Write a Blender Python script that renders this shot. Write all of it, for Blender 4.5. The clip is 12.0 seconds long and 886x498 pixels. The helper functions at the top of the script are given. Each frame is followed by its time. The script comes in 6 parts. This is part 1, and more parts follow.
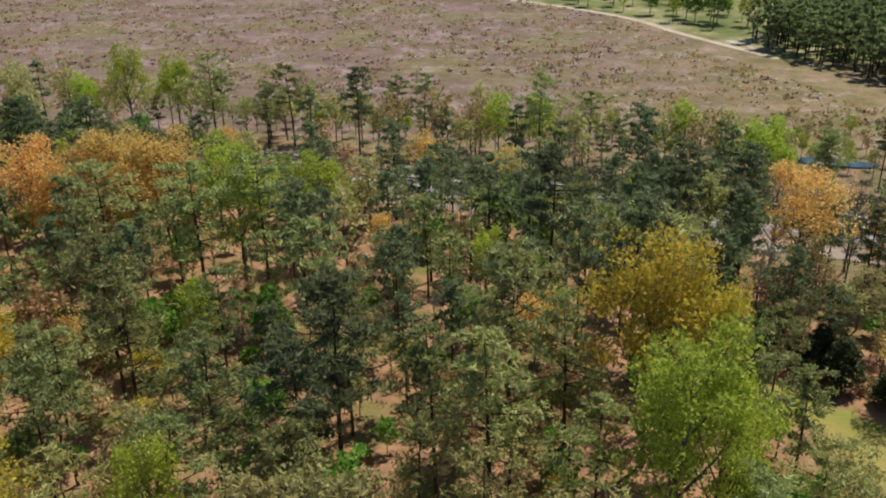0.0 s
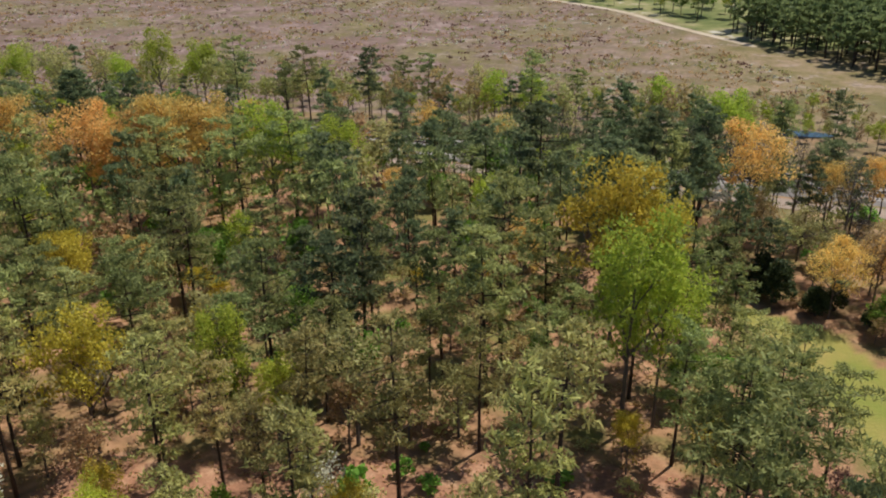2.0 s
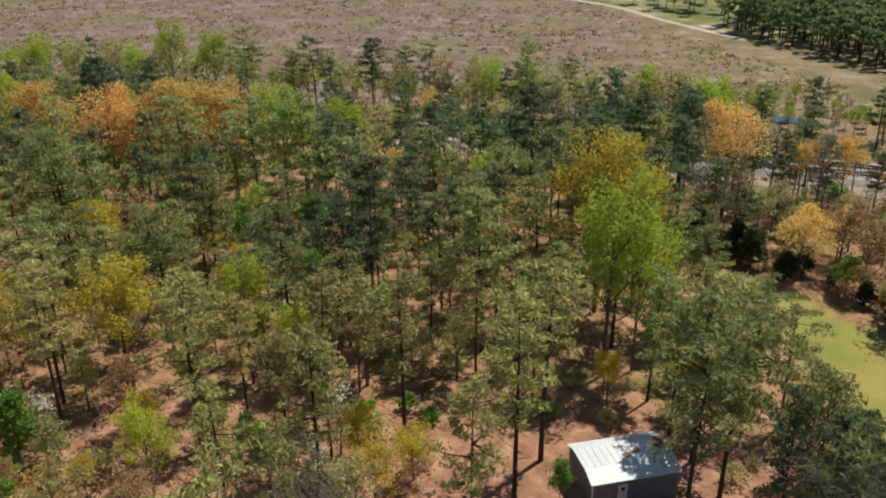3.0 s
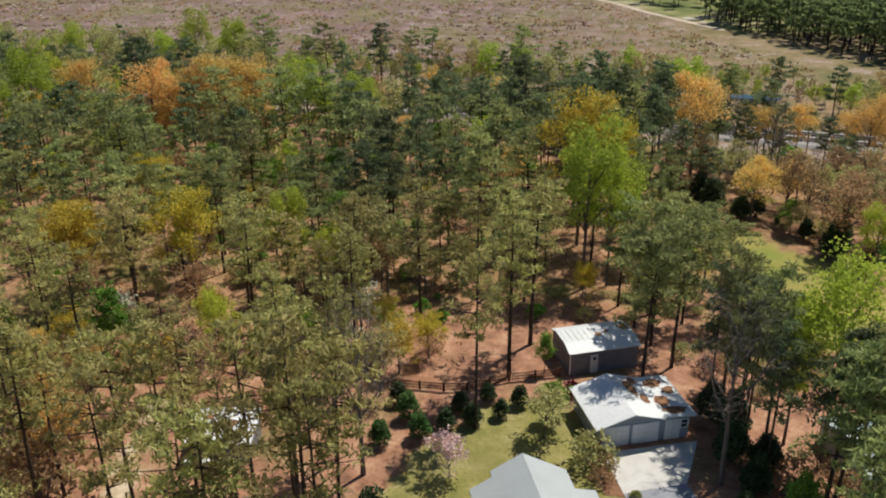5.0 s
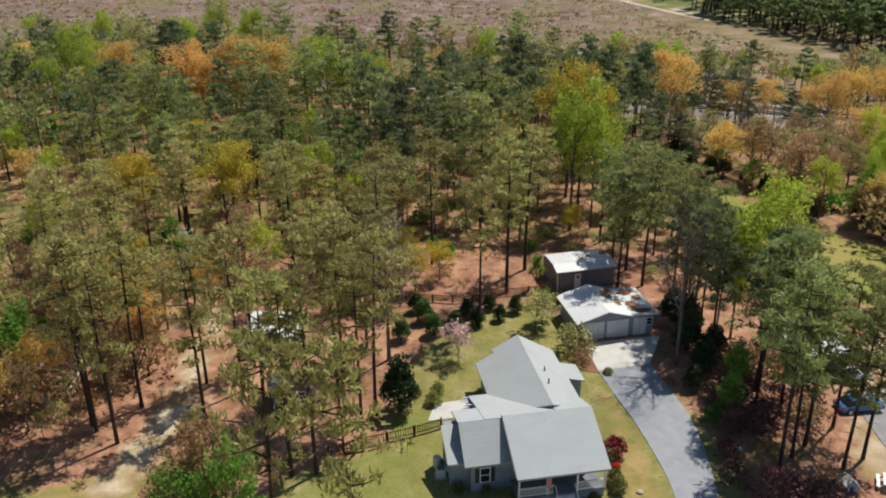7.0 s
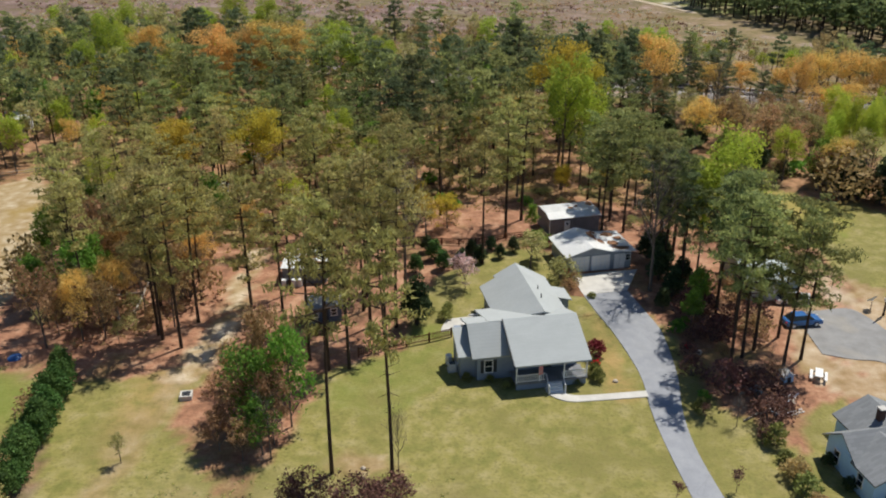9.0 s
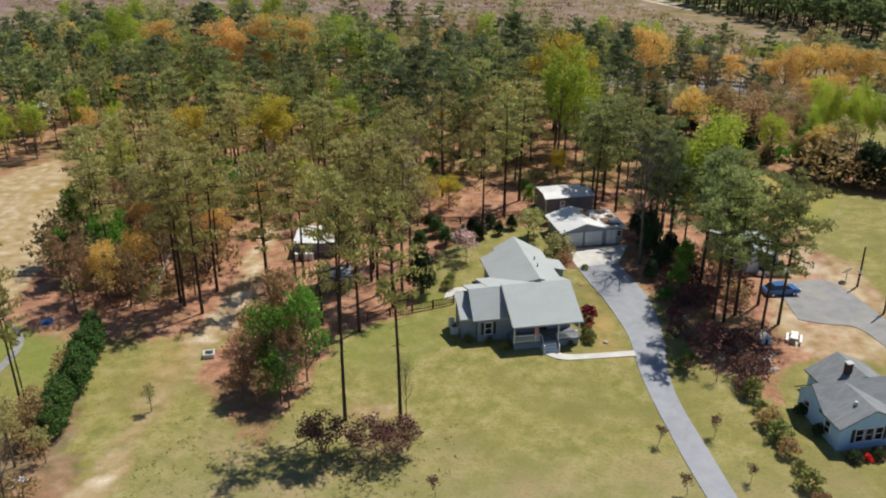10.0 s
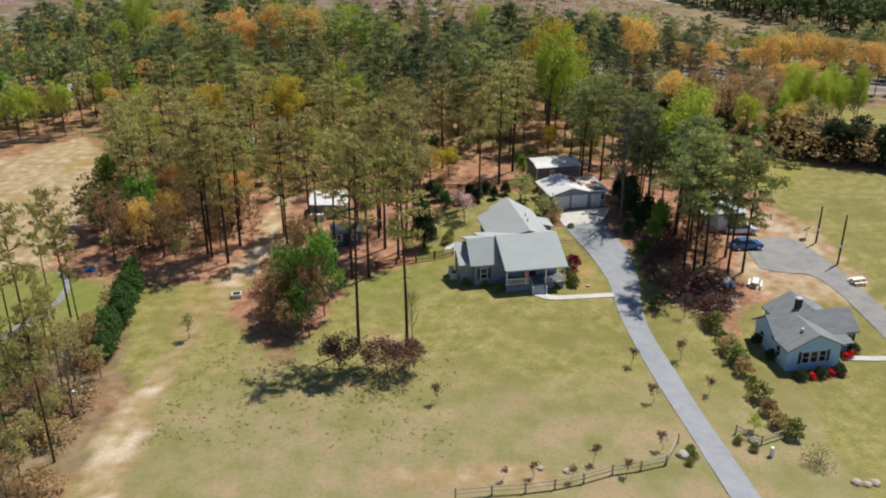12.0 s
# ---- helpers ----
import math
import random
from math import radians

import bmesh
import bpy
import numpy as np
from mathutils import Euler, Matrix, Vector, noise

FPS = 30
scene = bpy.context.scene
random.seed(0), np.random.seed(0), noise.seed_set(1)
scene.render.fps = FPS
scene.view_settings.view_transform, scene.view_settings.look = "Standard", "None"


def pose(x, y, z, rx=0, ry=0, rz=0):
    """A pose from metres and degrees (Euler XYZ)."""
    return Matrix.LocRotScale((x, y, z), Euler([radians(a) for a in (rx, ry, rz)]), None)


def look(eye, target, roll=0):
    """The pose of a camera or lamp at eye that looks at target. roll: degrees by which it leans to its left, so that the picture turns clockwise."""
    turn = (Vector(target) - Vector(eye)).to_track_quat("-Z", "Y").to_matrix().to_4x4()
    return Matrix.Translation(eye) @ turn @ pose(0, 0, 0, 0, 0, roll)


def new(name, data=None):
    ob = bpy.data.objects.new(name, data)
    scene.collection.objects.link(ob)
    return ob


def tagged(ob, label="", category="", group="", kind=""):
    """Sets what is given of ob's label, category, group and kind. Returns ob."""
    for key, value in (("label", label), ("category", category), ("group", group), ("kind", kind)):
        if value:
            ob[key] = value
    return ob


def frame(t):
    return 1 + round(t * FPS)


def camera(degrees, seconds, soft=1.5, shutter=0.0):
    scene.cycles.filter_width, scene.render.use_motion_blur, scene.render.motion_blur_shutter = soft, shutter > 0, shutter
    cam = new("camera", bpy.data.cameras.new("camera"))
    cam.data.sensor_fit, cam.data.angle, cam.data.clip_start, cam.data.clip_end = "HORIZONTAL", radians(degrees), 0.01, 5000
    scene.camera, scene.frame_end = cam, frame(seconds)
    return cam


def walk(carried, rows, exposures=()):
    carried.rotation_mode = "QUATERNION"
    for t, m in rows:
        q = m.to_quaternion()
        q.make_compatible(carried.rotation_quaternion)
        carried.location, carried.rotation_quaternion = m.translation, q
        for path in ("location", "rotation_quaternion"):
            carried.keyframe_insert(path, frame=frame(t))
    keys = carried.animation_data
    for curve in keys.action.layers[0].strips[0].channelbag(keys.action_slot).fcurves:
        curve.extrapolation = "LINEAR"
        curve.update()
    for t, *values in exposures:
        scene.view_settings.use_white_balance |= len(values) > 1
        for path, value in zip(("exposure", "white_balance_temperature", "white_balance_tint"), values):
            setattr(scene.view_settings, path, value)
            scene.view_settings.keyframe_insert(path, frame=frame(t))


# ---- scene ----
cam = camera(54.53, 12.0, 2.0)
PATH = [
    (0.0, 0.00, 0.00, 47.87, 4.13, -23.85, 0.78),
    (0.5, 0.03, -4.58, 48.00, 4.11, -23.86, 0.74),
    (1.0, 0.18, -9.35, 48.05, 4.08, -23.85, 0.71),
    (1.5, 0.41, -14.10, 48.03, 4.05, -23.83, 0.71),
    (2.0, 0.73, -18.81, 47.95, 4.06, -23.81, 0.71),
    (2.5, 1.16, -23.55, 47.91, 4.10, -23.83, 0.71),
    (3.0, 1.35, -28.44, 47.84, 4.04, -23.82, 0.70),
    (5.0, 1.33, -48.55, 47.93, 3.76, -23.76, 0.61),
    (5.5, 1.25, -53.45, 48.04, 3.70, -23.79, 0.58),
    (6.0, 1.25, -58.28, 48.06, 3.68, -23.80, 0.57),
    (6.5, 1.26, -63.01, 48.04, 3.66, -23.79, 0.58),
    (7.0, 1.26, -67.63, 48.12, 3.60, -23.81, 0.62),
    (9.0, 0.78, -84.92, 48.28, 3.42, -23.87, 0.39),
    (9.5, 0.75, -88.87, 48.21, 3.41, -23.85, 0.32),
    (10.0, 0.76, -92.70, 48.15, 3.38, -23.85, 0.30),
    (10.5, 0.85, -96.24, 48.05, 3.33, -23.85, 0.28),
    (11.0, 0.97, -99.79, 47.97, 3.32, -23.84, 0.24),
    (11.5, 1.03, -103.04, 47.81, 3.26, -23.82, 0.22),
    (12.0, 1.11, -106.13, 47.69, 3.23, -23.78, 0.17),
]
walk(cam, [(t, pose(x, y, z, 90 + pitch, roll, yaw)) for t, x, y, z, yaw, pitch, roll in PATH])

# ---- light ----
SUN_AZ, SUN_EL = radians(43.0), radians(61.0)
sun_way = Vector((math.sin(SUN_AZ) * math.cos(SUN_EL), math.cos(SUN_AZ) * math.cos(SUN_EL), math.sin(SUN_EL)))
world = bpy.data.worlds.new("sky")
scene.world = world
world.use_nodes = True
wn, wl = world.node_tree.nodes, world.node_tree.links
sky = wn.new("ShaderNodeTexSky")
sky.sky_type, sky.sun_disc = "NISHITA", False
sky.sun_elevation, sky.sun_rotation = SUN_EL, SUN_AZ
sky.ozone_density, sky.dust_density = 6.0, 0.2
wl.new(sky.outputs[0], wn["Background"].inputs[0])
wn["Background"].inputs[1].default_value = 0.076
sun = new("sun", bpy.data.lights.new("sun", "SUN"))
sun.data.energy, sun.data.angle, sun.data.color = 4.8, radians(0.55), (1.0, 0.955, 0.86)
sun.matrix_world = look(sun_way * 200, (0, 0, 0))
scene.view_settings.exposure = 0.0


# ---- helpers of this scene ----
def gauss(x, y, cx, cy, s):
    return math.exp(-((x - cx) ** 2 + (y - cy) ** 2) / (2 * s * s))


def ground_z(x, y):
    """The lie of the land: a rise under the garage, a fall towards the neighbour."""
    return 0.2 + 1.2 * gauss(x, y, 10, 22, 16) - 2.2 * gauss(x, y, 40, -32, 17) - 1.0 * gauss(x, y, 52, 8, 12)


def rail_y(x):
    return 131.5 - 0.3 * x


def mesh_from(name, verts, faces, mat=None):
    me = bpy.data.meshes.new(name)
    me.from_pydata([tuple(v) for v in verts], [], faces)
    me.update()
    if mat:
        me.materials.append(mat)
    return me


def part_of(name, verts, faces, mat, parent=None, label=""):
    """One mesh object from points and faces, under a thing or part."""
    ob = new(name, mesh_from(name, verts, faces, mat))
    ob.parent = parent
    if label:
        tagged(ob, label)
    return ob


def part(name, bm, mat, parent=None, label=""):
    me = bpy.data.meshes.new(name)
    bm.to_mesh(me)
    bm.free()
    me.materials.append(mat)
    ob = new(name, me)
    ob.parent = parent
    if label:
        tagged(ob, label)
    return ob


def thing(name, x, y, turn=0.0, z=None, label="", category="", group="", kind=""):
    """An Empty at a thing's base, on the ground unless z is given."""
    ob = new(name)
    ob.empty_display_size = 0.3
    ob.matrix_world = pose(x, y, ground_z(x, y) if z is None else z, 0, 0, turn)
    return tagged(ob, label, category, group, kind)


def box_data(x0, x1, y0, y1, z0, z1):
    v = [(x, y, z) for z in (z0, z1) for x, y in ((x0, y0), (x1, y0), (x1, y1), (x0, y1))]
    return v, [(3, 2, 1, 0), (4, 5, 6, 7), (0, 1, 5, 4), (1, 2, 6, 5), (2, 3, 7, 6), (3, 0, 4, 7)]


def join_data(pieces):
    verts, faces = [], []
    for v, f in pieces:
        n = len(verts)
        verts += v
        faces += [tuple(i + n for i in q) for q in f]
    return verts, faces


def box_part(name, b, mat, parent=None, label="", bevel=0.0):
    bm = bmesh.new()
    v, f = box_data(*b)
    vs = [bm.verts.new(p) for p in v]
    for q in f:
        bm.faces.new([vs[i] for i in q])
    if bevel:
        bmesh.ops.bevel(bm, geom=bm.edges[:], offset=bevel, segments=1, affect="EDGES")
    return part(name, bm, mat, parent, label)


def prism_part(name, outline, axis, a, b, mat, parent=None, label=""):
    """An outline in the plane across an axis ('x' or 'y': outline of (other, z); 'z': (x, y)), drawn out from a to b."""
    def at(p, d):
        return (d, p[0], p[1]) if axis == "x" else (p[0], d, p[1]) if axis == "y" else (p[0], p[1], d)
    n = len(outline)
    v = [at(p, a) for p in outline] + [at(p, b) for p in outline]
    f = [tuple(range(n)), tuple(range(2 * n - 1, n - 1, -1))] + [(i, n + i, n + (i + 1) % n, (i + 1) % n) for i in range(n)]
    bm = bmesh.new()
    vs = [bm.verts.new(p) for p in v]
    for q in f:
        bm.faces.new([vs[i] for i in q])
    bmesh.ops.recalc_face_normals(bm, faces=bm.faces[:])
    return part(name, bm, mat, parent, label)


def slab_part(name, corners, thick, mat, parent=None, label=""):
    """A roof plane: its upper corners, and a thickness straight down."""
    n = len(corners)
    v = [tuple(c) for c in corners] + [(c[0], c[1], c[2] - thick) for c in corners]
    f = [tuple(range(n)), tuple(range(2 * n - 1, n - 1, -1))] + [(i, n + i, n + (i + 1) % n, (i + 1) % n) for i in range(n)]
    bm = bmesh.new()
    vs = [bm.verts.new(p) for p in v]
    for q in f:
        bm.faces.new([vs[i] for i in q])
    bmesh.ops.recalc_face_normals(bm, faces=bm.faces[:])
    return part(name, bm, mat, parent, label)


def tube_data(points, radii, sides=6):
    """A bent, tapered tube along points."""
    v, f = [], []
    for k, p in enumerate(points):
        d = (Vector(points[min(k + 1, len(points) - 1)]) - Vector(points[max(k - 1, 0)])).normalized()
        u = d.cross(Vector((0.31, 0.87, 0.12))).normalized()
        w = d.cross(u)
        for s in range(sides):
            a = 2 * math.pi * s / sides
            v.append(tuple(Vector(p) + radii[k] * (math.cos(a) * u + math.sin(a) * w)))
    for k in range(len(points) - 1):
        for s in range(sides):
            f.append((k * sides + s, k * sides + (s + 1) % sides, (k + 1) * sides + (s + 1) % sides, (k + 1) * sides + s))
    f.append(tuple(range(sides))[::-1])
    f.append(tuple((len(points) - 1) * sides + s for s in range(sides)))
    return v, f


# ---- materials ----
def srgb(r, g, b):
    return tuple((c / 12.92 if c <= 0.04045 else ((c + 0.055) / 1.055) ** 2.4) for c in (r / 255, g / 255, b / 255)) + (1.0,)


class Nodes:
    """A short way to wire a procedural material."""

    def __init__(self, name, rough=0.8, metal=0.0):
        self.mat = bpy.data.materials.new(name)
        self.mat.use_nodes = True
        self.tree = self.mat.node_tree
        self.shader = self.tree.nodes["Principled BSDF"]
        self.shader.inputs["Roughness"].default_value = rough
        self.shader.inputs["Metallic"].default_value = metal
        self.shader.inputs["Specular IOR Level"].default_value = 0.25

    def add(self, kind, **values):
        n = self.tree.nodes.new(kind)
        for k, v in values.items():
            if k in n.inputs:
                n.inputs[k].default_value = v
        return n

    def link(self, a, b):
        self.tree.links.new(a, b)

    def where(self, local=False):
        return self.add("ShaderNodeTexCoord").outputs["Object"] if local else self.add("ShaderNodeNewGeometry").outputs["Position"]

    def noise(self, scale, detail=4.0, local=False, stretch=None, rough=0.55):
        n = self.add("ShaderNodeTexNoise", Scale=scale, Detail=detail, Roughness=rough)
        src = self.where(local)
        if stretch:
            m = self.add("ShaderNodeMapping")
            m.inputs["Scale"].default_value = stretch
            self.link(src, m.inputs["Vector"])
            src = m.outputs["Vector"]
        self.link(src, n.inputs["Vector"])
        return n.outputs["Fac"]

    def ramp(self, fac, stops):
        r = self.add("ShaderNodeValToRGB")
        e = r.color_ramp.elements
        while len(e) < len(stops):
            e.new(0.5)
        for el, (p, c) in zip(e, stops):
            el.position, el.color = p, c
        self.link(fac, r.inputs["Fac"])
        return r.outputs["Color"]

    def step(self, fac, lo, hi):
        m = self.add("ShaderNodeMapRange")
        m.inputs["From Min"].default_value, m.inputs["From Max"].default_value = lo, hi
        self.link(fac, m.inputs["Value"])
        return m.outputs["Result"]

    def mix(self, fac, a, b, blend="MIX"):
        m = self.tree.nodes.new("ShaderNodeMix")
        m.data_type, m.blend_type = "RGBA", blend
        for sock, val in ((m.inputs[0], fac), (m.inputs[6], a), (m.inputs[7], b)):
            if hasattr(val, "node"):
                self.link(val, sock)
            else:
                sock.default_value = val
        return m.outputs[2]

    def times(self, a, b):
        m = self.add("ShaderNodeMath")
        m.operation = "MULTIPLY"
        for sock, val in zip(m.inputs, (a, b)):
            if hasattr(val, "node"):
                self.link(val, sock)
            else:
                sock.default_value = val
        return m.outputs[0]

    def colour(self, c):
        if hasattr(c, "node"):
            self.link(c, self.shader.inputs["Base Color"])
        else:
            self.shader.inputs["Base Color"].default_value = c
        return self

    def bump(self, fac, strength=0.4, dist=0.05):
        b = self.add("ShaderNodeBump", Strength=strength, Distance=dist)
        self.link(fac, b.inputs["Height"])
        self.link(b.outputs["Normal"], self.shader.inputs["Normal"])
        return self


def plain(name, c, c2=None, scale=3.0, rough=0.8, metal=0.0, local=True, bump=0.15):
    """A surface of one colour with stains at two scales."""
    n = Nodes(name, rough, metal)
    c2 = c2 or tuple(v * 0.72 for v in c[:3]) + (1.0,)
    big, fine = n.noise(scale * 0.3, 3, local), n.noise(scale * 4, 5, local)
    col = n.mix(n.step(big, 0.35, 0.7), c, c2)
    col = n.mix(n.times(n.step(fine, 0.4, 0.75), 0.45), col, tuple(v * 0.8 for v in c2[:3]) + (1.0,))
    n.colour(col)
    if bump:
        n.bump(fine, bump, 0.02)
    return n.mat


def leaf(name, light, dark, vary=0.22, through_light=0.3):
    """Foliage: every leaf differs a little, every plant a little more."""
    n = Nodes(name, 0.6)
    isle = n.add("ShaderNodeNewGeometry").outputs["Random Per Island"]
    col = n.mix(isle, dark, light)
    info = n.add("ShaderNodeObjectInfo").outputs["Random"]
    hsv = n.add("ShaderNodeHueSaturation")
    n.link(n.step(info, 0, 1), hsv.inputs["Fac"])
    hsv.inputs["Fac"].default_value = 1.0
    val = n.add("ShaderNodeMapRange")
    val.inputs["To Min"].default_value, val.inputs["To Max"].default_value = 1 - vary, 1 + vary
    n.link(info, val.inputs["Value"])
    hue = n.add("ShaderNodeMapRange")
    hue.inputs["To Min"].default_value, hue.inputs["To Max"].default_value = 0.5 - vary * 0.07, 0.5 + vary * 0.07
    swap = n.add("ShaderNodeMath")
    swap.operation = "FRACT"
    n.link(n.times(info, 7.31), swap.inputs[0])
    n.link(swap.outputs[0], hue.inputs["Value"])
    n.tree.links.remove(hsv.inputs["Fac"].links[0])
    n.link(val.outputs["Result"], hsv.inputs["Value"])
    n.link(hue.outputs["Result"], hsv.inputs["Hue"])
    n.link(col, hsv.inputs["Color"])
    n.colour(hsv.outputs["Color"])
    n.shader.inputs["Specular IOR Level"].default_value = 0.15
    tr = n.add("ShaderNodeBsdfTranslucent")
    n.link(hsv.outputs["Color"], tr.inputs["Color"])
    ms = n.add("ShaderNodeMixShader")
    ms.inputs[0].default_value = through_light
    n.link(n.shader.outputs[0], ms.inputs[1])
    n.link(tr.outputs[0], ms.inputs[2])
    n.link(ms.outputs[0], n.tree.nodes["Material Output"].inputs["Surface"])
    return n.mat


LEAF = {
    "pine": leaf("pine_needles", (0.47, 0.49, 0.175, 1), (0.17, 0.205, 0.08, 1), 0.3, 0.4),
    "dark_pine": leaf("dark_pine_needles", (0.27, 0.31, 0.14, 1), (0.10, 0.135, 0.07, 1), 0.28, 0.45),
    "thin_pine": leaf("thin_pine_needles", (0.58, 0.525, 0.19, 1), (0.25, 0.235, 0.09, 1), 0.3, 0.42),
    "plantation": leaf("plantation_needles", (0.33, 0.38, 0.15, 1), (0.14, 0.19, 0.08, 1), 0.28, 0.5),
    "lime": leaf("young_lime_leaves", (0.58, 0.62, 0.09, 1), (0.33, 0.42, 0.06, 1), 0.18, 0.5),
    "green": leaf("green_leaves", (0.27, 0.43, 0.07, 1), (0.12, 0.22, 0.04, 1), 0.25, 0.45),
    "orange": leaf("orange_buds", (0.90, 0.62, 0.20, 1), (0.64, 0.42, 0.13, 1), 0.18, 0.45),
    "gold": leaf("gold_green_leaves", (0.74, 0.57, 0.085, 1), (0.44, 0.35, 0.055, 1), 0.15, 0.45),
    "rust": leaf("rust_buds", (0.56, 0.385, 0.19, 1), (0.31, 0.21, 0.105, 1), 0.28, 0.45),
    "pale": leaf("pale_green_buds", (0.56, 0.53, 0.22, 1), (0.34, 0.32, 0.13, 1), 0.2, 0.45),
    "cedar": leaf("dark_evergreen_leaves", (0.10, 0.135, 0.055, 1), (0.035, 0.055, 0.024, 1), 0.25, 0.3),
    "hedge": leaf("hedge_leaves", (0.13, 0.24, 0.06, 1), (0.05, 0.10, 0.03, 1), 0.2, 0.35),
    "olive": leaf("olive_garden_leaves", (0.34, 0.36, 0.11, 1), (0.13, 0.155, 0.05, 1), 0.25, 0.4),
    "red": leaf("dark_red_leaves", (0.34, 0.05, 0.06, 1), (0.14, 0.02, 0.03, 1), 0.15),
    "plum": leaf("purple_brown_leaves", (0.24, 0.115, 0.09, 1), (0.1, 0.055, 0.05, 1), 0.2),
    "pink": leaf("pink_blossom", (0.85, 0.66, 0.62, 1), (0.6, 0.42, 0.4, 1), 0.1),
    "white": leaf("white_blossom", (0.80, 0.77, 0.64, 1), (0.5, 0.5, 0.36, 1), 0.1),
    "flower": leaf("red_blossom", (0.85, 0.06, 0.07, 1), (0.6, 0.03, 0.04, 1), 0.1),
}


def bark_material(name, a, b):
    n = Nodes(name, 0.95)
    fib = n.noise(5.0, 6, True, (1.0, 1.0, 0.18))
    n.colour(n.mix(n.step(fib, 0.3, 0.7), a, b)).bump(fib, 0.8, 0.03)
    return n.mat


BARK = bark_material("pine_bark", (0.10, 0.065, 0.045, 1), (0.035, 0.026, 0.021, 1))
GREY_BARK = bark_material("grey_bark", (0.20, 0.165, 0.14, 1), (0.085, 0.07, 0.062, 1))
PALE_BARK = bark_material("bleached_wood", (0.55, 0.49, 0.42, 1), (0.3, 0.26, 0.22, 1))


# ---- ground ----
def inside(poly, x, y):
    """Which of the points lie within a closed outline."""
    hit = np.zeros(x.shape, bool)
    for (x0, y0), (x1, y1) in zip(poly, poly[1:] + poly[:1]):
        if y0 == y1:
            continue
        hit ^= ((y0 > y) != (y1 > y)) & (x < (x1 - x0) * (y - y0) / (y1 - y0) + x0)
    return hit


def line_gap(line, x, y):
    """The distance from points to a line of several stretches."""
    best = np.full(x.shape, 1e9)
    for (x0, y0), (x1, y1) in zip(line, line[1:]):
        dx, dy = x1 - x0, y1 - y0
        t = np.clip(((x - x0) * dx + (y - y0) * dy) / (dx * dx + dy * dy), 0, 1)
        best = np.minimum(best, np.hypot(x - x0 - t * dx, y - y0 - t * dy))
    return best


LAWN = [(-31, -58), (24, -64), (31, -64), (31, -20), (24, -12), (21, -2), (19, 6), (12, 8), (10, 13), (8, 22), (0, 20), (-4, 16), (-8, 9), (-9, 2), (-9, -4), (-17, -9), (-17, -16),
        (-20, -30), (-29, -20), (-29, -8), (-34, -10), (-43, -13), (-37, -29), (-34, -40), (-33, -58)]
WEST_LAWN = [(-64, -6), (-50, -10), (-43, -14), (-40, -22), (-43, -29), (-52, -28), (-62, -22)]
EAST_LAWN = [(30, -64), (120, -64), (120, 20), (72, 36), (61, 40), (52, 46), (45, 30), (46, 16), (50, 8), (40, -9), (32, -11), (30, -18)]
GLADE = [(24, 79), (27.5, 76), (31.5, 73), (36, 68), (42, 60), (46.5, 50), (52, 45), (56, 39), (50, 30), (46, 26), (38, 32), (35, 38), (33, 46), (32, 56), (30.5, 65), (26, 73.5)]
FAR_GRASS = [(66, 58), (75, 80), (120, 92), (140, 60), (90, 50), (74, 52)]
SAND_FIELD = [(-160, 10), (-120, 36), (-87, 37), (-78, 52), (-68, 38), (-62, 20), (-57, 0), (-57, -8), (-75, -10), (-160, -20)]
DIRT_ROAD = [(-31, 22), (-31, 14), (-29.8, 2), (-31, -9), (-32, -20), (-32.5, -30), (-32.6, -38), (-31.6, -46), (-30.4, -58)]
PALE_YARD = [(38, 18), (44, 20), (49, 16), (49.5, 4), (50, -8), (44, -10), (36, -8), (33, -4), (36, 6)]
FIELD_EDGE = [(-900, 170), (-100, 170), (-50, 163), (0, 158), (60, 150), (110, 135), (200, 150)]

gx = np.concatenate([[-3000, -1800, -1000, -600, -400, -300, -240, -200, -170, -150, -138], np.arange(-130, 111, 1.0), [116, 124, 135, 150, 175, 210, 260, 330, 450, 700, 1100, 1800, 3000]])
gy = np.concatenate([[-3000, -1500, -800, -400, -250, -160, -110, -85, -72], np.arange(-64, 176, 1.0), np.arange(178, 380, 4.0), [390, 420, 470, 550, 700, 1000, 1500, 2400, 4000]])
X, Y = np.meshgrid(gx, gy)
rough_x = np.array([noise.noise((x * 0.22, y * 0.22, 3.1)) + 0.6 * noise.noise((x * 0.7, y * 0.7, 5.1)) for x, y in zip(X.ravel(), Y.ravel())]).reshape(X.shape)
rough_y = np.array([noise.noise((x * 0.22, y * 0.22, 9.7)) + 0.6 * noise.noise((x * 0.7, y * 0.7, 1.3)) for x, y in zip(X.ravel(), Y.ravel())]).reshape(X.shape)
WX, WY = X + 1.6 * rough_x, Y + 1.6 * rough_y
zone = {}
zone["field"] = (WY > np.interp(WX, [p[0] for p in FIELD_EDGE], [p[1] for p in FIELD_EDGE])).astype(float)
zone["lawn"] = (inside(LAWN, WX, WY) | inside(WEST_LAWN, WX, WY) | inside(EAST_LAWN, WX, WY) | inside(FAR_GRASS, WX, WY)).astype(float)
zone["glade"] = inside(GLADE, WX, WY).astype(float)
zone["sand"] = inside(SAND_FIELD, WX, WY).astype(float)
road_gap = line_gap(DIRT_ROAD, WX, WY)
zone["sand"] = np.maximum(zone["sand"], np.clip(2.1 - road_gap, 0, 1) * np.where(rough_x > -0.35, 1, 0.25) * np.where((WY < -11) & (WY > -32), 0.3, 1))
zone["sand"] = np.maximum(zone["sand"], 0.75 * inside(PALE_YARD, WX, WY) * (rough_y > -0.25))
